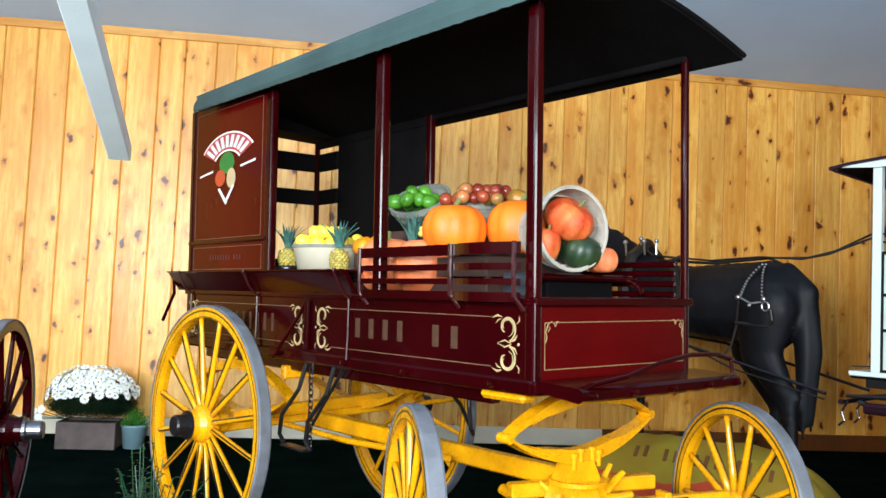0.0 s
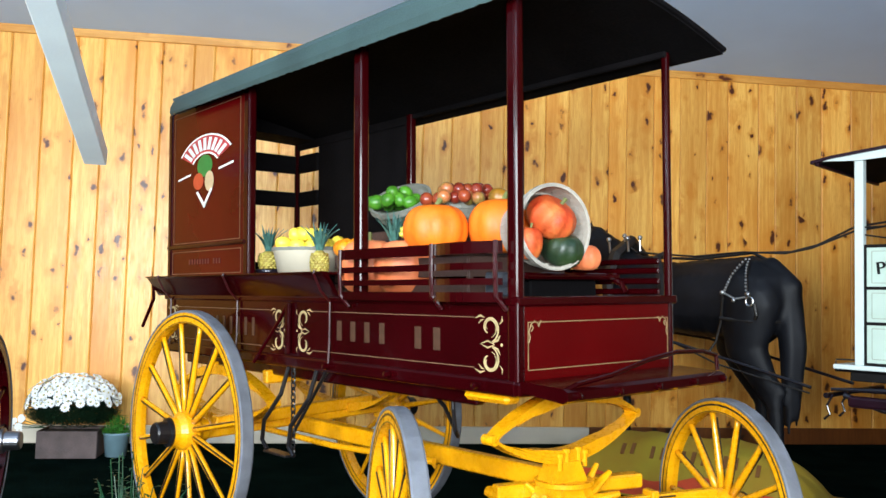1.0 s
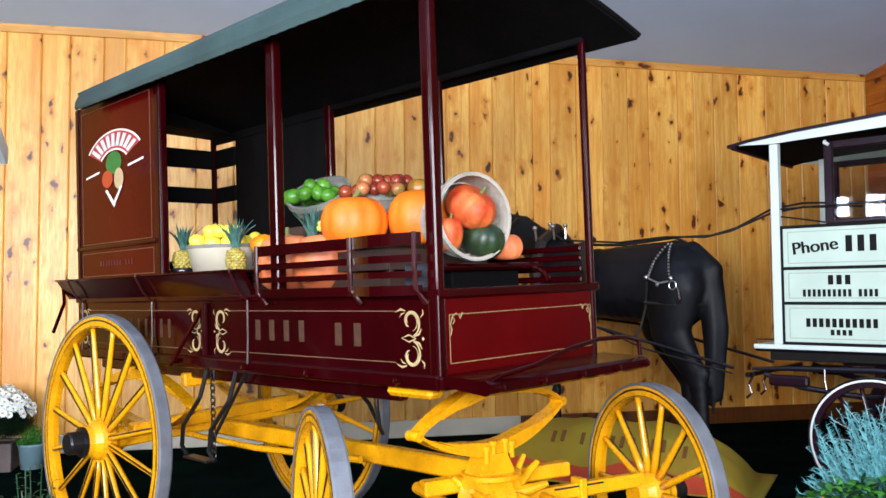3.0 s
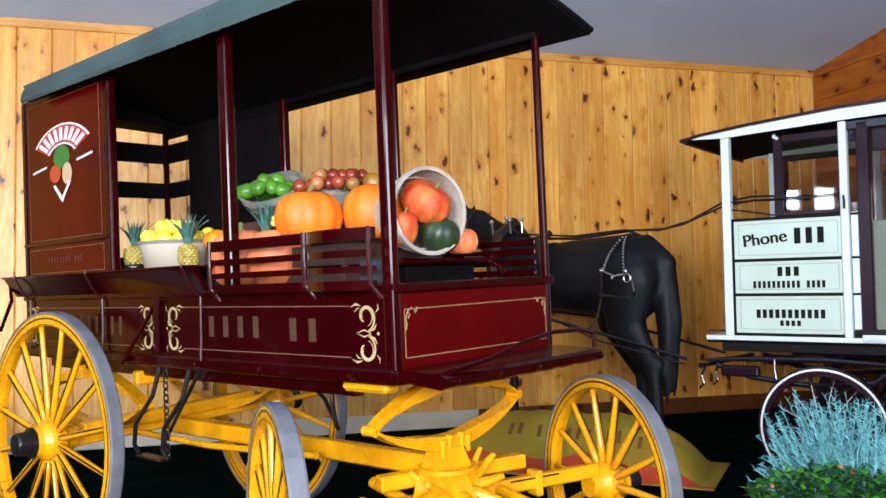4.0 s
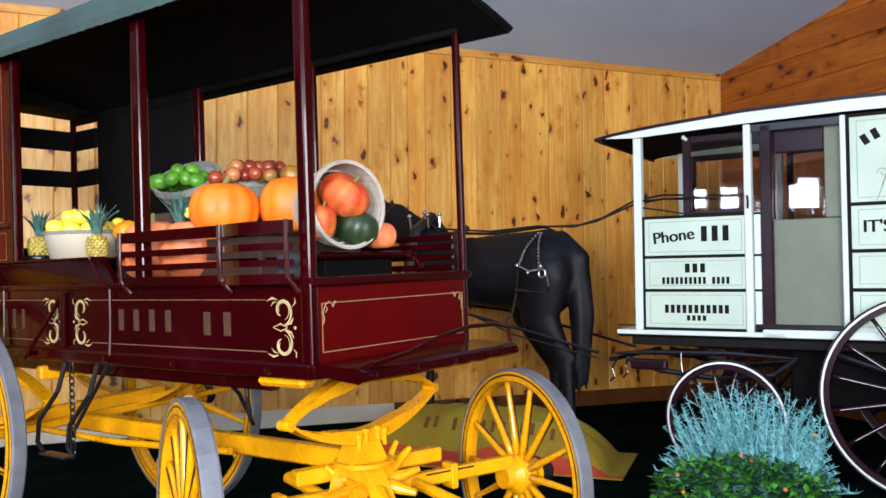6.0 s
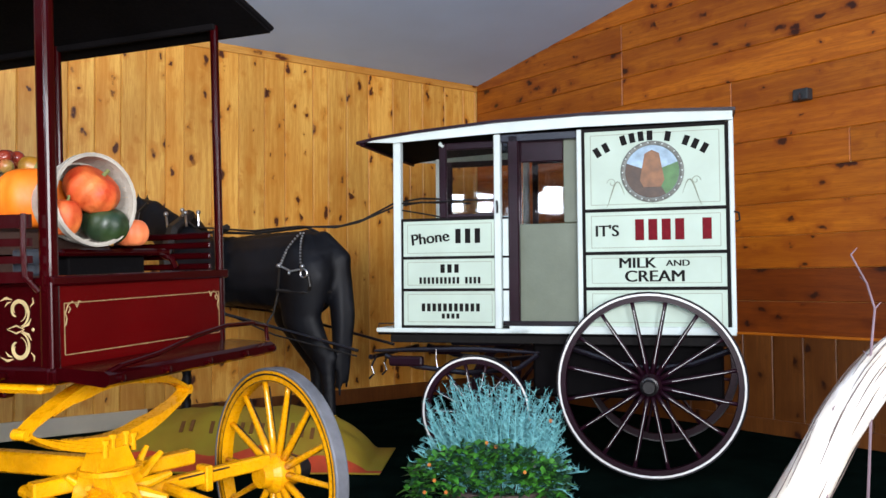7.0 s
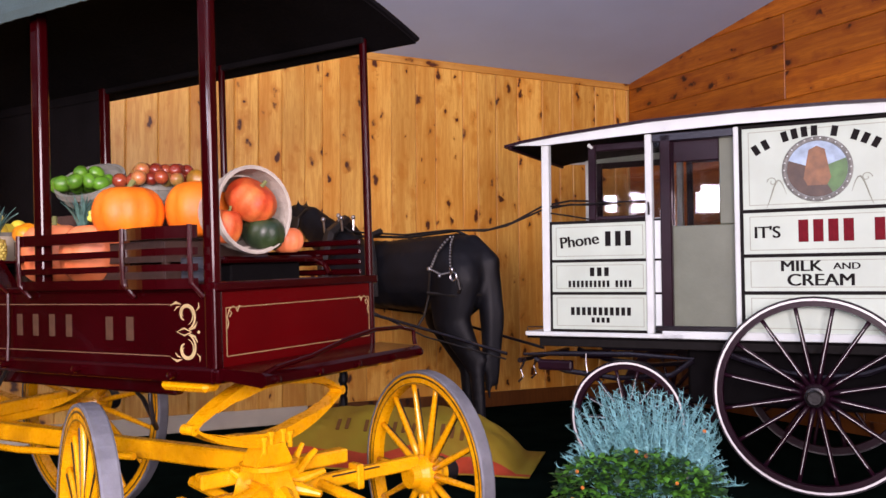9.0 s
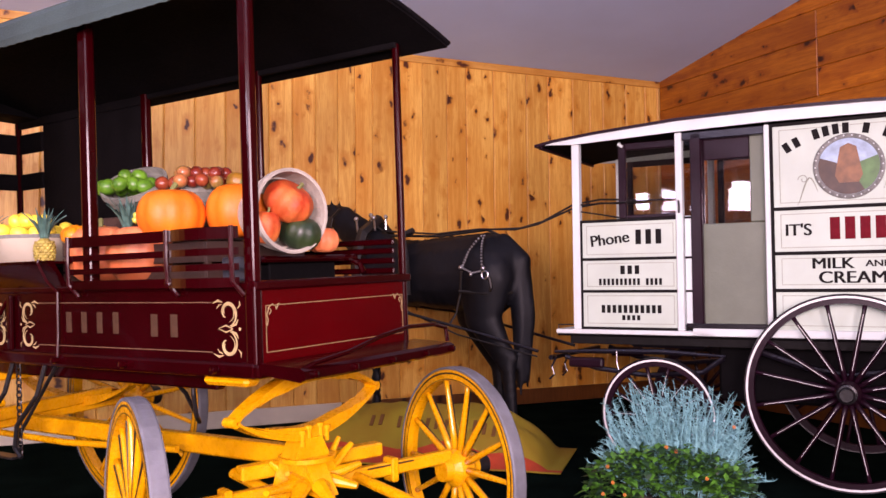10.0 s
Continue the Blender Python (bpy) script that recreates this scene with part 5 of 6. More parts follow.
def on_flank(y, z):
    """A place on the horse's near flank."""
    q = min(1, abs(z - 1.48) / 0.36)
    return (HX - 0.292 * math.sqrt(max(0.02, 1 - q * q)) - 0.012, y - 0.13, z - 0.02)


strap("back_strap", [(HX, 1.28, 1.74), (HX, 1.5, 1.84), (HX, 2.0, 1.80), (HX, 2.6, 1.83)], 0.014)
for pts in ([(1.60, 1.80), (1.66, 1.66), (1.70, 1.53)], [(1.57, 1.80), (1.53, 1.66), (1.50, 1.50)], [(1.70, 1.53), (1.60, 1.485), (1.50, 1.50)]):
    strap("hip_strap", [on_flank(*p) for p in pts], 0.009)
    for (y0, z0), (y1, z1) in zip(pts, pts[1:]):
        for k in range(6):
            p = on_flank(y0 + (y1 - y0) * k / 6, z0 + (z1 - z0) * k / 6)
            part("stud", blob(pose(p[0] - 0.008, p[1], p[2]) @ Matrix.Scale(0.0105, 4), sub=1), SILVER, harness)
for y, z, r in ((1.71, 1.53, 0.02), (1.49, 1.52, 0.022), (1.61, 1.47, 0.015)):
    p = on_flank(y, z)
    part("rosette", blob(pose(p[0] - 0.012, p[1], p[2]) @ Matrix.Scale(r, 4), sub=2), SILVER, harness)
p = on_flank(1.47, 1.465)
part("ring", tube([(p[0] - 0.02, p[1] + 0.03 * math.cos(a * math.tau / 14), p[2] + 0.034 * math.sin(a * math.tau / 14)) for a in range(14)], 0.007, None, 6, True), SILVER, harness)
strap("breeching", [on_flank(1.44, 1.45), on_flank(1.43, 1.36), on_flank(1.45, 1.33)], 0.013)
strap("breeching", [(HX - 0.05, 1.2, 1.3), (HX - 0.2, 1.26, 1.29), on_flank(1.5, 1.31), on_flank(1.75, 1.33)], 0.016)
strap("drop_strap", [on_flank(1.71, 1.5), on_flank(1.75, 1.3), (HX - 0.27, 1.66, 1.12), (HX - 0.3, 1.7, 1.04)], 0.010)
for dx in (-0.34, 0.34):
    strap("shaft", [(HX + dx, 0.85, 0.84), (HX + dx, 1.5, 0.99), (HX + dx, 2.1, 1.12), (HX + dx, 2.75, 1.18)], 0.013, BLACK_PAINT)
strap("trace", [(HX - 0.36, 0.85, 0.8), (HX - 0.34, 1.6, 0.95), (HX - 0.32, 2.3, 1.2)], 0.007)
strap("saddle_pad", [on_flank(2.3, 1.3), on_flank(2.3, 1.6), (HX - 0.16, 2.3, 1.81), (HX, 2.3, 1.86)], 0.035)
strap("collar", [(HX - 0.27, 2.72, 1.3), (HX - 0.28, 2.74, 1.6), (HX - 0.2, 2.72, 1.85), (HX, 2.7, 1.98), (HX + 0.2, 2.72, 1.85), (HX + 0.28, 2.74, 1.6), (HX + 0.27, 2.72, 1.3)], 0.055)
for dx, y, z in ((-0.16, 2.62, 1.99), (-0.1, 2.70, 2.02), (-0.22, 2.78, 1.98), (-0.06, 2.56, 2.0)):
    strap("hame", [(HX + dx * 0.9, y, z - 0.12), (HX + dx, y, z)], 0.01, SILVER)
    part("hame_ball", blob(pose(HX + dx, y, z) @ Matrix.Scale(0.022, 4), sub=2), SILVER, harness)
strap("bridle", [(HX - 0.1, 3.08, 2.1), (HX - 0.11, 3.2, 2.0), (HX - 0.09, 3.36, 1.9)], 0.012)
part("blinker", box(-0.006, 0.006, -0.05, 0.05, -0.05, 0.05, 0.004), LEATHER, harness, "", pose(HX - 0.13, 3.2, 1.98, 15, 0, 0))
for dx, dz in ((-0.05, 0.0), (0.05, 0.03)):
    rein = thing("rein", "long black leather rein running from horse to milk wagon", "rein", group="reins")
    part("strap", tube([(4.3, 0.1, 2.0 + dz), (4.22, 0.5, 2.02 + dz), (4.15, 0.71, 1.985 + dz), (4.1 + dx, 0.99, 1.86 + dz), (4.1 + dx, 1.2, 1.825 + dz * 0.6), (4.1 + dx, 1.55, 1.845), (4.1 + dx, 2.0, 1.82), (4.1 + dx, 2.6, 1.87), (4.1 + dx * 1.5, 2.74, 1.98)], 0.009, None, 6), LEATHER, rein)

# yellow blanket heaped on the floor
CLOTH = material("mustard_blanket_cloth", (0.42, 0.23, 0.008), 0.85, vary=0.25, scale=3, bump=0.5, fine=220, hue=(0.34, 0.26, 0.012))
RED_CLOTH = material("red_blanket_hem", (0.48, 0.05, 0.012), 0.85, vary=0.25, scale=6, bump=0.5, fine=220)
ux, uy = Vector((0.30, -0.954, 0)), Vector((0.954, 0.30, 0))
base = Vector((3.42, 1.62, 0))


def cloth_z(u, v):
    """Height of the draped heap: u along it, v across it."""
    along = max(0.0, 1 - (abs(u + 0.05) / 1.02) ** 3.2)
    across = max(0.0, 1 - (abs(v) / 0.42) ** 2.4)
    fold = 0.035 * noise.noise(Vector((u * 3.1, v * 5.0, 2.0))) + 0.018 * noise.noise(Vector((u * 9, v * 9, 5)))
    return max(0.006, 0.40 * along ** 0.7 * across ** 0.8 + fold * (along * across) ** 0.3 + 0.02)


b = bmesh.new()
NU, NV = 60, 30
grid = []
for i in range(NU + 1):
    row = []
    for j in range(NV + 1):
        u, v = -1.08 + 2.16 * i / NU, -0.47 + 0.94 * j / NV
        v += 0.05 * noise.noise(Vector((u * 2.2, 7, 3)))
        row.append(b.verts.new(base + ux * u + uy * v + Vector((0, 0, cloth_z(u, v)))))
    grid.append(row)
for i in range(NU):
    for j in range(NV):
        fc = b.faces.new((grid[i][j], grid[i + 1][j], grid[i + 1][j + 1], grid[i][j + 1]))
        fc.material_index = 1 if j in (1, 2) else 0
blanket = tagged(part("horse_blanket", b, [CLOTH, RED_CLOTH], None, "", None, True), "mustard-yellow lettered horse blanket with red stripes, heaped on the carpet", "blanket")
thick = blanket.modifiers.new("thick", "SOLIDIFY")
thick.thickness = 0.006
FADED = material("faded_brown_letter_paint", (0.16, 0.06, 0.008), 0.8)
me = box(-0.014, 0.014, -0.004, 0.004, -0.05, 0.05, 0.001)
md = bpy.data.meshes.new("letter_bar")
me.to_mesh(md)
me.free()
md.materials.append(FADED)
for k in range(14):
    u = -0.42 + 0.075 * k
    if k not in (2, 9):
        q = base + ux * u - uy * 0.27 + Vector((0, 0, cloth_z(u, -0.27) + 0.004))
        slope = math.degrees(math.atan2(cloth_z(u, -0.21) - cloth_z(u, -0.33), 0.12))
        laid("letter_bar", md, blanket, "", Matrix.Translation(q) @ pose(0, 0, 0, 0, 0, math.degrees(math.atan2(ux.y, ux.x))) @ pose(0, 0, 0, slope - 90, 0, 0))

# ---- plants ----
LEAF = skin("green_leaf", (0.015, 0.11, 0.012), 0.5, (0.07, 0.30, 0.03), 25)
DEEP_LEAF = skin("dark_green_leaf", (0.004, 0.03, 0.011), 0.5, (0.012, 0.07, 0.023), 25)
SILVER_LEAF = skin("silver_blue_leaf", (0.10, 0.36, 0.39), 0.6, (0.20, 0.52, 0.54), 20)
PETAL = skin("white_petal", (0.78, 0.80, 0.78), 0.6, None, 20, 0.05)
CENTRE = skin("yellow_flower_centre", (0.5, 0.42, 0.08), 0.7)
MARIGOLD = skin("orange_petal", (0.45, 0.13, 0.012), 0.6)
PURPLE = skin("purple_petal", (0.08, 0.03, 0.28), 0.6)
PLANTER = material("weathered_grey_brown_wood", (0.085, 0.06, 0.055), 0.75, vary=0.3, scale=6, bump=0.4)
ZINC = material("blue_grey_glazed_pot", (0.16, 0.26, 0.30), 0.5, vary=0.15, scale=6)
SOIL = material("dark_soil", (0.02, 0.014, 0.01), 0.95, bump=0.8)


def leaf(bm, p, way, length, width, droop=0.25):
    """One folded, pointed leaf."""
    way = Vector(way).normalized()
    side = way.cross(Vector((0, 0, 1)))
    side = (side if side.length > 0.1 else Vector((1, 0, 0))).normalized()
    down = Vector((0, 0, -droop * length))
    p = Vector(p)
    a, tip = bm.verts.new(p), bm.verts.new(p + way * length + down)
    m1 = bm.verts.new(p + way * length * 0.5 + down * 0.15)
    l1, r1 = bm.verts.new(p + way * length * 0.45 + side * width), bm.verts.new(p + way * length * 0.45 - side * width)
    for q in ((a, l1, m1), (a, m1, r1), (l1, tip, m1), (m1, tip, r1)):
        bm.faces.new(q)


def blossom(bm, p, up, r, petals=9):
    """A daisy head: petals round a centre."""
    up = Vector(up).normalized()
    s = up.orthogonal().normalized()
    t = up.cross(s)
    p = Vector(p)
    for k in range(petals):
        a = k * math.tau / petals
        d, e = s * math.cos(a) + t * math.sin(a), s * -math.sin(a) + t * math.cos(a)
        v = [bm.verts.new(q) for q in (p + d * r * 0.15, p + d * r * 0.7 + e * r * 0.27 + up * r * 0.12, p + d * r, p + d * r * 0.7 - e * r * 0.27 + up * r * 0.12)]
        bm.faces.new(v)


def chrysanthemum():
    m = ROOM @ pose(-2.765, 4.69, 0)
    ob = thing("potted_chrysanthemum", "round white chrysanthemum in a grey-brown wooden box on the carpet", "potted plant", m)
    w, d, h = 0.24, 0.15, 0.225
    for q in ((-w, w, -d, -d + 0.018), (-w, w, d - 0.018, d), (-w, -w + 0.018, -d + 0.019, d - 0.019), (w - 0.018, w, -d + 0.019, d - 0.019)):
        part("box_side", box(*q, 0, h, 0.004), PLANTER, ob)
    part("soil", box(-w + 0.02, w - 0.02, -d + 0.02, d - 0.02, 0.02, h - 0.02, 0), SOIL, ob)
    rng = random.Random(3)
    fb, pb, cb = bmesh.new(), bmesh.new(), bmesh.new()
    for k in range(5600):
        a, e = rng.uniform(0, math.tau), math.asin(rng.uniform(-0.85, 0.6))
        q = rng.uniform(0.6, 0.98)
        p = (0.36 * q * math.cos(a) * math.cos(e), 0.29 * q * math.sin(a) * math.cos(e), 0.38 + 0.27 * q * math.sin(e) * (1 if e > 0 else 0.6))
        leaf(fb, p, (math.cos(a), math.sin(a), 0.4), rng.uniform(0.04, 0.07), 0.014)
    for k in range(330):
        a, e = k * 2.39996, math.asin(0.99 - 0.82 * (k / 330) ** 0.85)
        if rng.random() < 0.1 + 0.45 * (k / 330) ** 2:
            continue
        q = rng.uniform(0.9, 1.06)
        n = Vector((math.cos(a) * math.cos(e), math.sin(a) * math.cos(e), math.sin(e)))
        p = Vector((0.385 * n.x * q, 0.31 * n.y * q, 0.385 + 0.295 * n.z * q))
        r = rng.uniform(0.03, 0.043)
        blossom(pb, p, n + Vector((rng.uniform(-.3, .3), rng.uniform(-.5, .1), 0.1)), r, 11)
        blob(Matrix.Translation(p + n * 0.004) @ Matrix.Scale(r * 0.2, 4), sub=1, bm=cb)
    for dx, dz in ((-0.43, 0.30), (-0.38, 0.25), (-0.46, 0.27), (-0.36, 0.32)):
        for k in range(3):
            blossom(pb, (dx + rng.uniform(-.02, .02), -0.15, dz + rng.uniform(-.02, .02)), (-0.3, -1, 0.5), 0.03, 10)
        tube([(-0.2, -0.05, 0.24), (dx, -0.15, dz)], 0.003, fb, 4)
    tagged(part("foliage", fb, DEEP_LEAF, ob), kind="stuff")
    tagged(part("blossom", pb, PETAL, ob, "white daisy-like flowers"), kind="stuff")
    tagged(part("flower_centre", cb, CENTRE, ob), kind="stuff")


def small_pot():
    ob = thing("potted_herb", "leafy green herb in a small blue-grey pot", "potted plant", ROOM @ pose(-2.40, 4.68, 0))
    part("pot", lathe([(0, 0), (0.085, 0), (0.105, 0.18), (0.112, 0.185), (0.112, 0.2), (0.1, 0.2), (0.09, 0.03), (0, 0.03)], None, 24), ZINC, ob, smooth=True)
    rng = random.Random(5)
    fb = bmesh.new()
    for k in range(46):
        a, q = rng.uniform(0, math.tau), rng.uniform(0.2, 1)
        tip = (0.15 * q * math.cos(a), 0.13 * q * math.sin(a), 0.36 - 0.16 * q + rng.uniform(-.03, .05))
        tube([(0.04 * math.cos(a), 0.04 * math.sin(a), 0.15), tip], 0.0025, fb, 4)
        for j in range(8):
            f = 0.35 + 0.65 * j / 7
            p = [0.04 * math.cos(a) * (1 - f) + tip[0] * f, 0.04 * math.sin(a) * (1 - f) + tip[1] * f, 0.15 * (1 - f) + tip[2] * f]
            leaf(fb, p, (rng.uniform(-1, 1), rng.uniform(-1, 1), rng.uniform(-.1, .6)), rng.uniform(0.03, 0.055), 0.011)
    tagged(part("foliage", fb, LEAF, ob), kind="stuff")


def silver_bush():
    c = Vector((2.35, -0.72, 0))
    ob = thing("potted_silver_bush", "silver-blue feathery shrub over green marigolds in a dark tub", "potted plant", Matrix.Translation(c))
    part("tub", lathe([(0, 0), (0.24, 0), (0.3, 0.24), (0.31, 0.26), (0.28, 0.26), (0.22, 0.04), (0, 0.04)], None, 28), PLANTER, ob)
    part("soil", lathe([(0, 0.2), (0.265, 0.2), (0.25, 0.19), (0, 0.19)], None, 20), SOIL, ob)
    rng = random.Random(11)
    sb = bmesh.new()
    right = Vector((0.336, -0.942, 0))
    fwd = Vector((0.942, 0.336, 0))
    for k in range(340):
        a, q = rng.uniform(-1, 1), rng.uniform(-1, 1)
        root = right * a * 0.22 + fwd * q * 0.16 + Vector((0, 0, 0.24))
        tall = (0.84 - 0.19 * abs(a) ** 1.6 + (0.05 if abs(a + 0.62) < 0.08 else 0)) * rng.uniform(0.58, 1.0) * (1 + 0.09 * noise.noise(Vector((a * 6, q * 4, 1))))
        tip = right * (a * 0.43 + rng.uniform(-.05, .05)) + fwd * q * 0.3 + Vector((0, 0, tall - (0.18 if a > 0.85 else 0)))
        mid = root.lerp(tip, 0.5) + Vector((rng.uniform(-.05, .05), rng.uniform(-.05, .05), 0.05))
        pts = [root, mid, tip]
        tube(pts, [0.003, 0.0025, 0.0012], sb, 3)
        for j in range(44):
            f = 0.3 + 0.7 * j / 43
            p = root.lerp(mid, f * 2) if f < 0.5 else mid.lerp(tip, f * 2 - 1)
            w = Vector((rng.uniform(-1, 1), rng.uniform(-1, 1), rng.uniform(0.1, 1.0))).normalized()
            n = rng.uniform(0.018, 0.04)
            s = w.cross(Vector((0.3, 0.7, 0.2))).normalized() * 0.0027
            sb.faces.new([sb.verts.new(v) for v in (p - s, p + s, p + w * n)])
    tagged(part("shrub", sb, SILVER_LEAF, ob, "silver-blue needle-leaved shoots"), kind="stuff")
    gb, db = bmesh.new(), bmesh.new()
    for k in range(1250):
        a, q = rng.uniform(-1, 1), rng.uniform(-1, 0.6)
        top = 0.53 - 0.15 * abs(a) ** 2
        p = right * (a * 0.42 - 0.06) - fwd * (0.2 + 0.18 * rng.random()) + Vector((0, 0, 0.2 + (top - 0.2) * rng.random() ** 0.7))
        p += fwd * (0.1 * a * a)
        leaf(gb if rng.random() < 0.6 else db, p, (rng.uniform(-1, 1), rng.uniform(-1, 1), rng.uniform(-.2, .8)), rng.uniform(0.045, 0.085), rng.uniform(0.014, 0.026))
    tagged(part("foliage", gb, LEAF, ob, "bright green marigold leaves"), kind="stuff")
    tagged(part("foliage", db, DEEP_LEAF, ob, "dark green leaves"), kind="stuff")
    for a, z in ((-0.16, 0.55), (-0.05, 0.53), (0.62, 0.66), (-0.8, 0.36), (-0.66, 0.3), (-0.92, 0.3), (0.3, 0.4), (-0.4, 0.26), (-0.86, 0.44)):
        fl = bmesh.new()
        p = right * a * 0.42 - fwd * 0.38
        p.z = z
        for j in range(2):
            blossom(fl, p + Vector((0, 0, 0.004 * j)), (-0.9, -0.4, 0.5), 0.0105 - 0.003 * j, 7)
        part("flower", fl, MARIGOLD, ob, "small orange flower")


def sprig_plant():
    ob = thing("sprig_plant", "thin leafy green sprigs with purple flowers in a dark pot", "potted plant", pose(-0.86, 1.52, 0))
    part("pot", lathe([(0, 0), (0.11, 0), (0.14, 0.2), (0.15, 0.22), (0.13, 0.22), (0.1, 0.03), (0, 0.03)], None, 22), PLANTER, ob)
    rng = random.Random(21)
    fb, pb = bmesh.new(), bmesh.new()
    for k in range(30):
        a, q = rng.uniform(0, math.tau), rng.uniform(0.1, 1)
        tip = Vector((0.26 * q * math.cos(a), 0.24 * q * math.sin(a), rng.uniform(0.48, 0.76) - 0.12 * q))
        root = Vector((0.05 * math.cos(a), 0.05 * math.sin(a), 0.18))
        tube([root, root.lerp(tip, 0.6) + Vector((0, 0, 0.05)), tip], 0.0025, fb, 4)
        for j in range(13):
            p = root.lerp(tip, 0.3 + 0.7 * j / 12)
            leaf(fb, p, (rng.uniform(-1, 1), rng.uniform(-1, 1), rng.uniform(-.2, .5)), rng.uniform(0.025, 0.05), 0.008)
    for k in range(14):
        p = (-0.2 + rng.uniform(-.1, .1), -0.05 + rng.uniform(-.1, .1), 0.42 + rng.uniform(-.04, .05))
        tube([(-0.05, 0, 0.18), p], 0.002, fb, 4)
        blossom(pb, p, (-0.3, -0.8, 0.6), 0.022, 6)
    tagged(part("foliage", fb, DEEP_LEAF, ob), kind="stuff")
    tagged(part("blossom", pb, PURPLE, ob, "purple flowers"), kind="stuff")


for grow in (chrysanthemum, small_pot, silver_bush, sprig_plant):
    grow()

# ---- loose things round the hall ----
BARK = material("peeled_white_birch", (0.66, 0.52, 0.36), 0.7, vary=0.2, scale=4, bump=0.9, fine=28, hue=(0.82, 0.79, 0.74), spec=0.3)
TWIG = material("grey_purple_twig_bark", (0.16, 0.11, 0.13), 0.8, vary=0.3)
CRACK = material("dark_bark_crack", (0.13, 0.10, 0.09), 0.9, vary=0.3, spec=0.1)
b = bmesh.new()
way = [(0.99, -1.86, 0.0), (1.02, -2.04, 0.3), (1.07, -2.25, 0.63), (1.10, -2.36, 0.85), (1.13, -2.48, 1.03), (1.185, -2.62, 1.16), (1.25, -2.85, 1.23), (1.3, -3.12, 1.1), (1.33, -3.35, 0.7), (1.35, -3.45, 0.0)]
fine_way = []
for p, q in zip(way, way[1:]):
    fine_way += [Vector(p).lerp(Vector(q), k / 5) for k in range(5)]
fine_way.append(Vector(way[-1]))
for _ in range(3):
    fine_way = [fine_way[0]] + [(fine_way[k - 1] + fine_way[k] * 2 + fine_way[k + 1]) / 4 for k in range(1, len(fine_way) - 1)] + [fine_way[-1]]
tube(fine_way, [0.092 - 0.0009 * k for k in range(len(fine_way))], b, 20)
for v in b.verts:
    v.co += Vector((0.008 * noise.noise(v.co * 9), 0.008 * noise.noise(v.co * 9 + Vector((5, 5, 5))), 0.0))
log = tagged(part("birch_log_arch", b, BARK, None, "", None, True), "arched peeled white birch log with dark cracks", "log")
b = bmesh.new()
rng = random.Random(2)
for k in range(46):
    i = rng.randrange(4, 36)
    d = (fine_way[i + 3] - fine_way[i]).normalized()
    s = d.cross(Vector((0, 0, 1))).normalized()
    u = s.cross(d)
    side_a = math.atan2(-u.x, -s.x)
    a = side_a + rng.uniform(-1.5, 1.5)
    r = 0.094 - 0.0009 * i
    tube([fine_way[i + j] + (s * math.cos(a + 0.05 * j) + u * math.sin(a + 0.05 * j)) * (r + 0.0003) for j in range(6)], [0.0006, 0.0014, 0.002, 0.0018, 0.0012, 0.0006], b, 4)
tagged(part("bark_cracks", b, CRACK, log, "dark drying cracks in the log"), kind="stuff")
for pts, r in (([(1.10, -2.44, 0.0), (1.11, -2.45, 0.5), (1.09, -2.47, 0.9), (1.11, -2.475, 1.1), (1.13, -2.495, 1.27), (1.11, -2.47, 1.36), (1.09, -2.42, 1.46)], 0.006), ([(1.0, -2.28, 0.0), (1.02, -2.31, 0.5), (1.05, -2.35, 0.93)], 0.005)):
    twig = tagged(part("twig", tube(pts, [r * (1 - 0.5 * k / len(pts)) for k in range(len(pts))], None, 6), TWIG, None), "bare grey-purple twig leaning by the birch log", "twig", "twigs")
    for k, p in enumerate(pts[2:]):
        part("side_shoot", tube([p, (p[0] + 0.01, p[1] - 0.022 * (-1) ** k, p[2] + 0.025)], [r * 0.5, r * 0.2], None, 5), TWIG, twig)
# white diagonal brace from the ceiling
a_end, c_end = Vector((-2.125, 2.42, 2.2)), Vector((-1.29, -5.2, 3.96))
d = c_end - a_end
m = ROOM @ Matrix.Translation(a_end) @ d.to_track_quat("Y", "Z").to_matrix().to_4x4()
PALE = material("pale_blue_white_paint", (0.80, 0.92, 0.98), 0.5, vary=0.06, scale=3)
tagged(part("sloping_beam", box(-0.064, 0.064, 0, d.length, -0.05, 0.05, 0.006), PALE, None, "", m), "pale painted sloping beam with a free cut end", "beam", kind="structure")
# other carriage's wheel, standing at the edge of the show
STEEL_DULL = material("dull_steel", (0.25, 0.25, 0.27), 0.35, 1.0, vary=0.2)
other = thing("carriage_wheel", "maroon carriage wheel with grey tyre and bright hub", "wheel", pose(-1.155, 2.885, 0.59, 0, 0, 153))
wheel(other, Matrix(), 0.59, 0.05, 14, MAROON, MAROON, TYRE, MAROON, STEEL_DULL, None, 0.05, 0.085, 0.26, "rim")
part("axle_stub", tube([(0.05, 0, 0), (0.4, 0, 0)], 0.03), MAROON, other)
part("prop_stand", tube([(0.36, 0, -0.59), (0.36, 0, 0.0)], 0.03), BLACK_IRON, other)
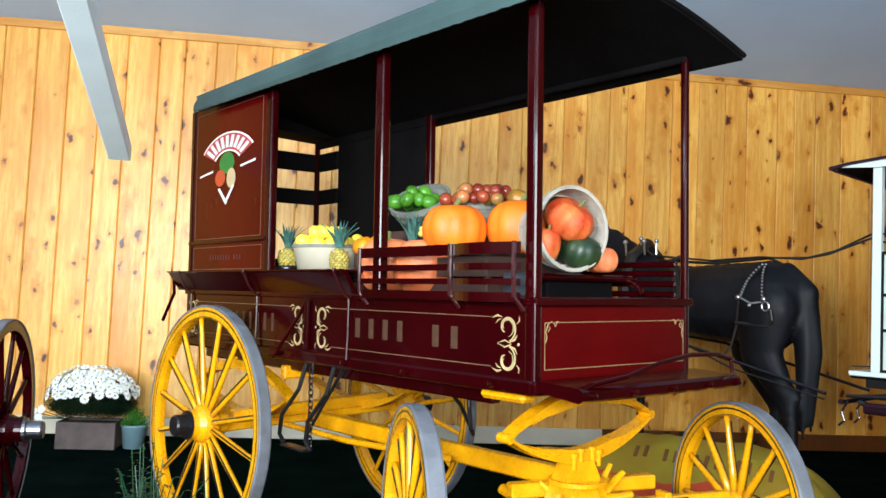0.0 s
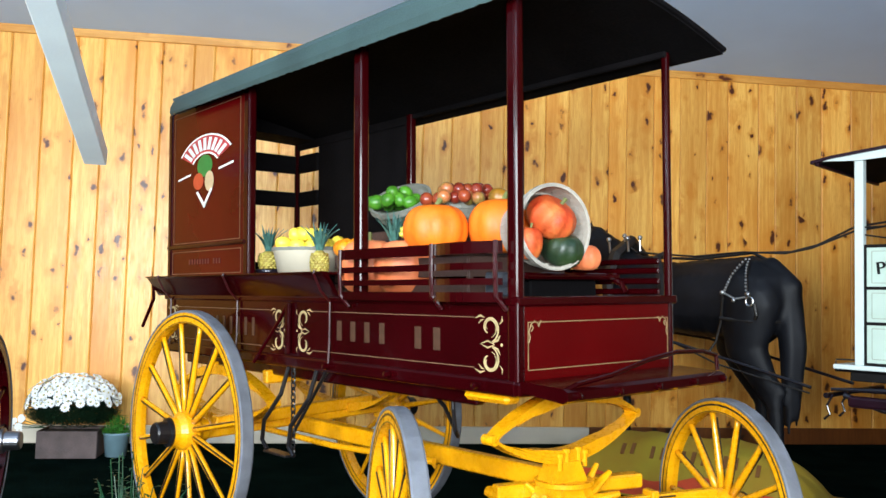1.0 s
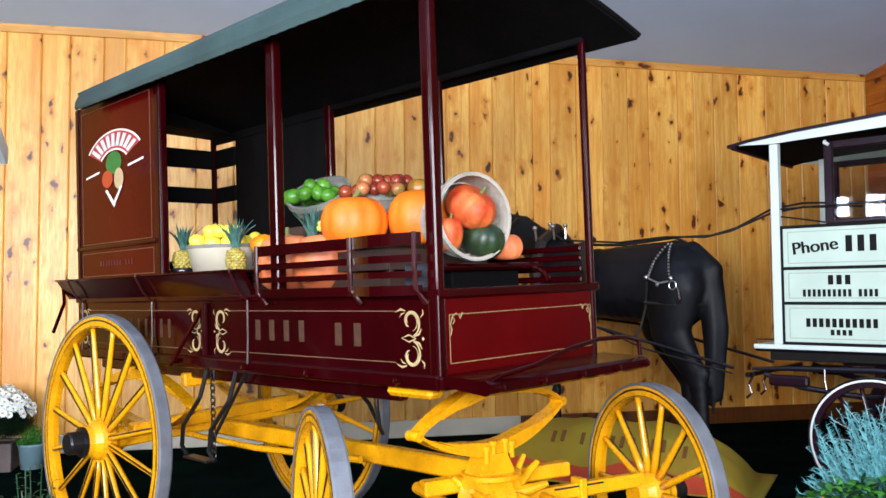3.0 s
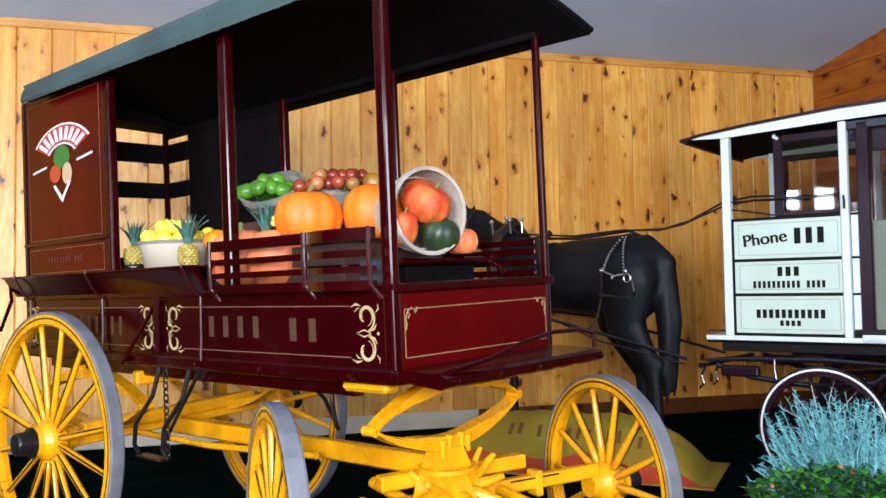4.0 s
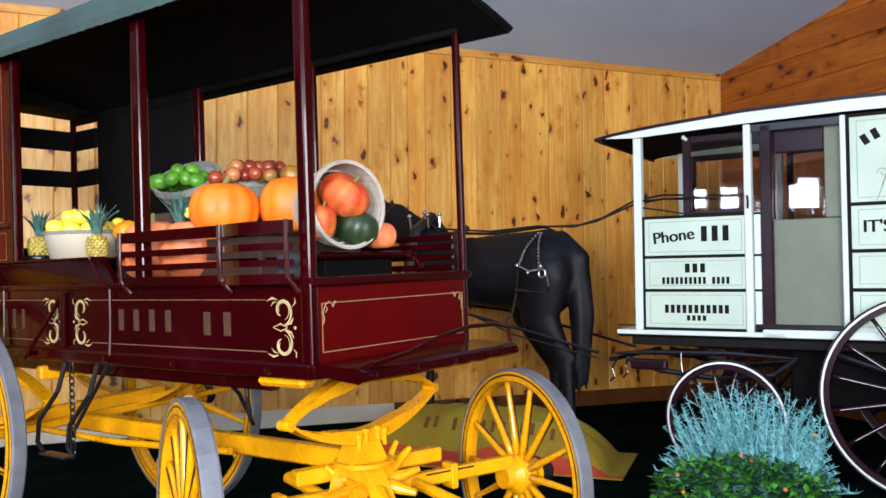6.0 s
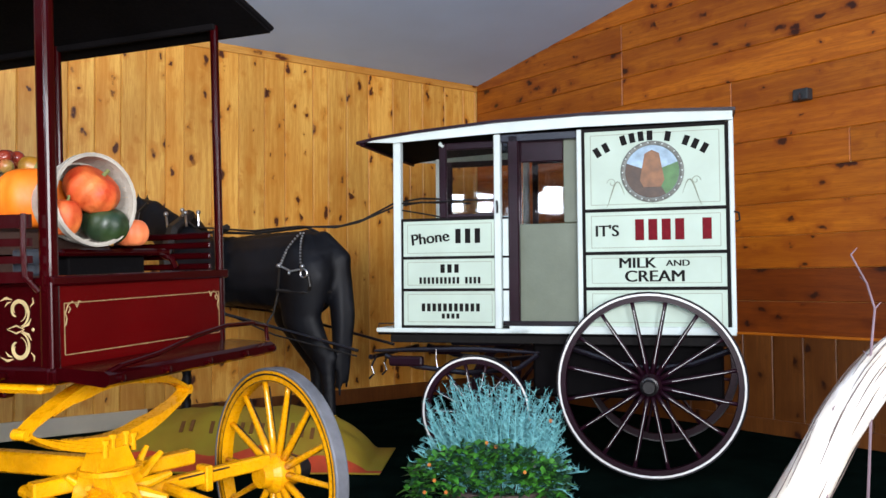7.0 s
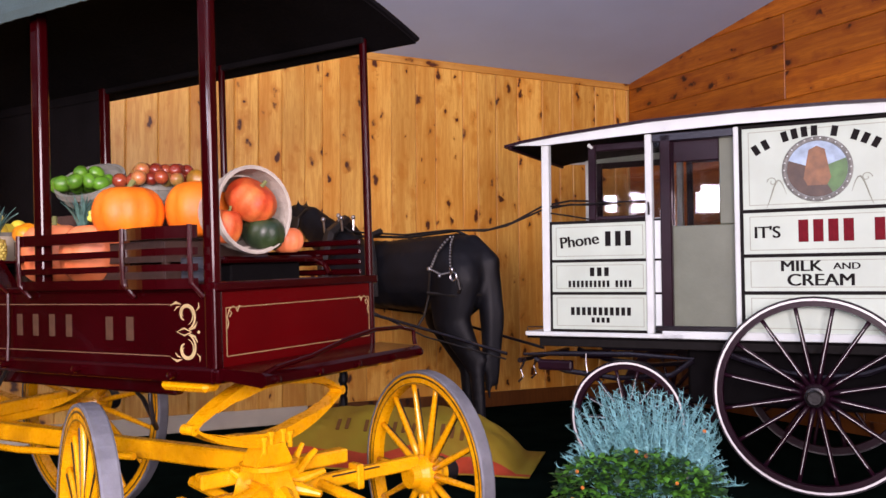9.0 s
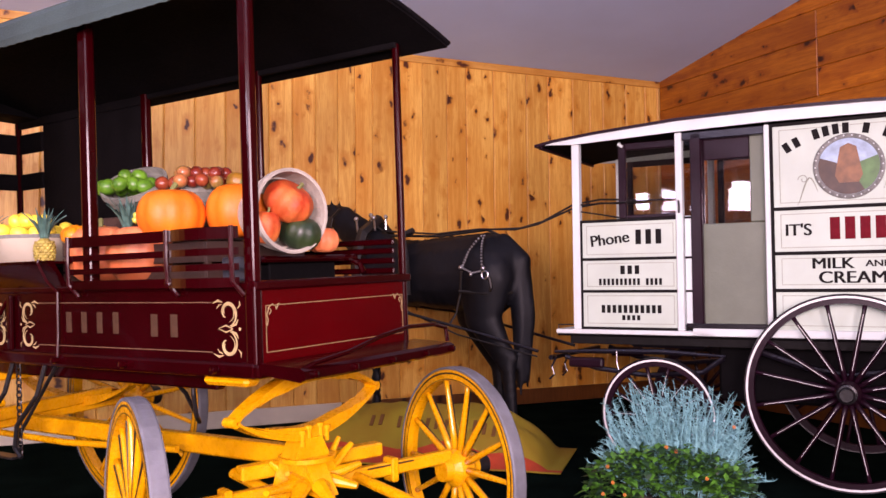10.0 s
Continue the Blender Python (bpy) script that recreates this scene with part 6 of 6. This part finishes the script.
# small fittings on the gable wall
fit_m = ROOM @ pose(CORNER_X - 0.002, 0.894, 2.937)
fitting = tagged(part("wall_bracket", box(-0.09, 0, -0.07, 0.07, -0.05, 0.05, 0.012, seg=2), material("dark_grey_plastic", (0.03, 0.035, 0.04), 0.5), None, "", fit_m), "small dark grey bracket fixed to the pine wall", "bracket")
part("arm", tube([(-0.09, 0, 0), (-0.13, -0.03, -0.05)], 0.012), STEEL, fitting)
card = tagged(part("wall_sheet", box(-0.012, 0, -0.5, 0, -0.62, 0.0, 0.002), material("white_card", (0.82, 0.82, 0.80), 0.6, vary=0.04), None, "", ROOM @ pose(CORNER_X - 0.004, 0.08, 2.7, 3, 0, 0)), "white sheet of card fixed to the pine wall", "sheet")
part("tape", box(-0.014, -0.0122, -0.04, 0.03, -0.02, 0.02, 0), WHITE_TRIM, card)


# ---- boards of the walls ----
def boards_north():
    rng = random.Random(4)
    widths = {}
    x = WEST_X
    while x < CORNER_X - 0.02:
        w = rng.choice((0.19, 0.24, 0.29, 0.34))
        w = min(w, CORNER_X - x)
        key = round(w, 3)
        if key not in widths:
            b = box(-w / 2 + 0.0015, w / 2 - 0.0015, -0.01, 0.012, 0.16, WALL_TOP + 0.02, 0.009)
            me = bpy.data.meshes.new("board")
            b.to_mesh(me)
            b.free()
            me.materials.append(PINE_UP)
            widths[key] = me
        laid("board", widths[key], wall_north, "", pose(x + w / 2, WALL_Y + 0.01 + rng.uniform(-0.002, 0.002), 0))
        x += w
    part("baseboard", box(WEST_X, 1.98, WALL_Y - 0.02, WALL_Y + 0.012, 0.0, 0.165, 0.006), WHITE_TRIM, wall_north, "pale painted baseboard")
    part("baseboard", box(1.983, CORNER_X, WALL_Y - 0.02, WALL_Y + 0.012, 0.0, 0.165, 0.006), PINE_DADO_SHADED, wall_north, "dark pine baseboard")
    part("cornice", box(WEST_X, CORNER_X, WALL_Y - 0.02, WALL_Y + 0.012, WALL_TOP - 0.075, WALL_TOP + 0.01, 0.006), PINE_TRIM, wall_north, "narrow pine trim under the ceiling")


def boards_east():
    rng = random.Random(9)
    z = 0.885
    while z < RIDGE_Z:
        h = 0.288
        lo, hi = SOUTH_Y, WALL_Y
        if z > WALL_TOP:
            hi = min(WALL_Y, WALL_Y - (z - WALL_TOP) / SLOPE)
        y = hi
        while y > lo:
            n = rng.choice((2.4, 3.1, 3.7))
            y0 = max(lo, y - n)
            me = box(-0.01, 0.012, y0 + 0.0015, y - 0.0015, z + 0.001, z + h - 0.001, 0.007)
            # lowest rows get the shaded pine in place of real falloff
            part("board", me, PINE_LOW_SHADED if z < 1.4 else PINE_FLAT_SHADED, wall_east, "", pose(CORNER_X + 0.01 + rng.uniform(-0.002, 0.002), 0, 0))
            y = y0
        z += h
    y = WALL_Y
    me = bpy.data.meshes.new("board")
    b = box(-0.01, 0.01, -0.142, 0.142, 0.13, 0.872, 0.006)
    b.to_mesh(me)
    b.free()
    me.materials.append(PINE_DADO_SHADED)
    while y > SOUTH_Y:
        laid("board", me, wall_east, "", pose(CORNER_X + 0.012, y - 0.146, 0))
        y -= 0.29
    part("chair_rail", box(CORNER_X - 0.012, CORNER_X + 0.01, SOUTH_Y, WALL_Y, 0.866, 0.89, 0.004), PINE_FLAT_SHADED, wall_east)
    part("baseboard", box(CORNER_X - 0.02, CORNER_X + 0.012, SOUTH_Y, WALL_Y, 0, 0.135, 0.005), PINE_DADO_SHADED, wall_east, "pine baseboard")


for child_maker in (boards_north, boards_east):
    child_maker()
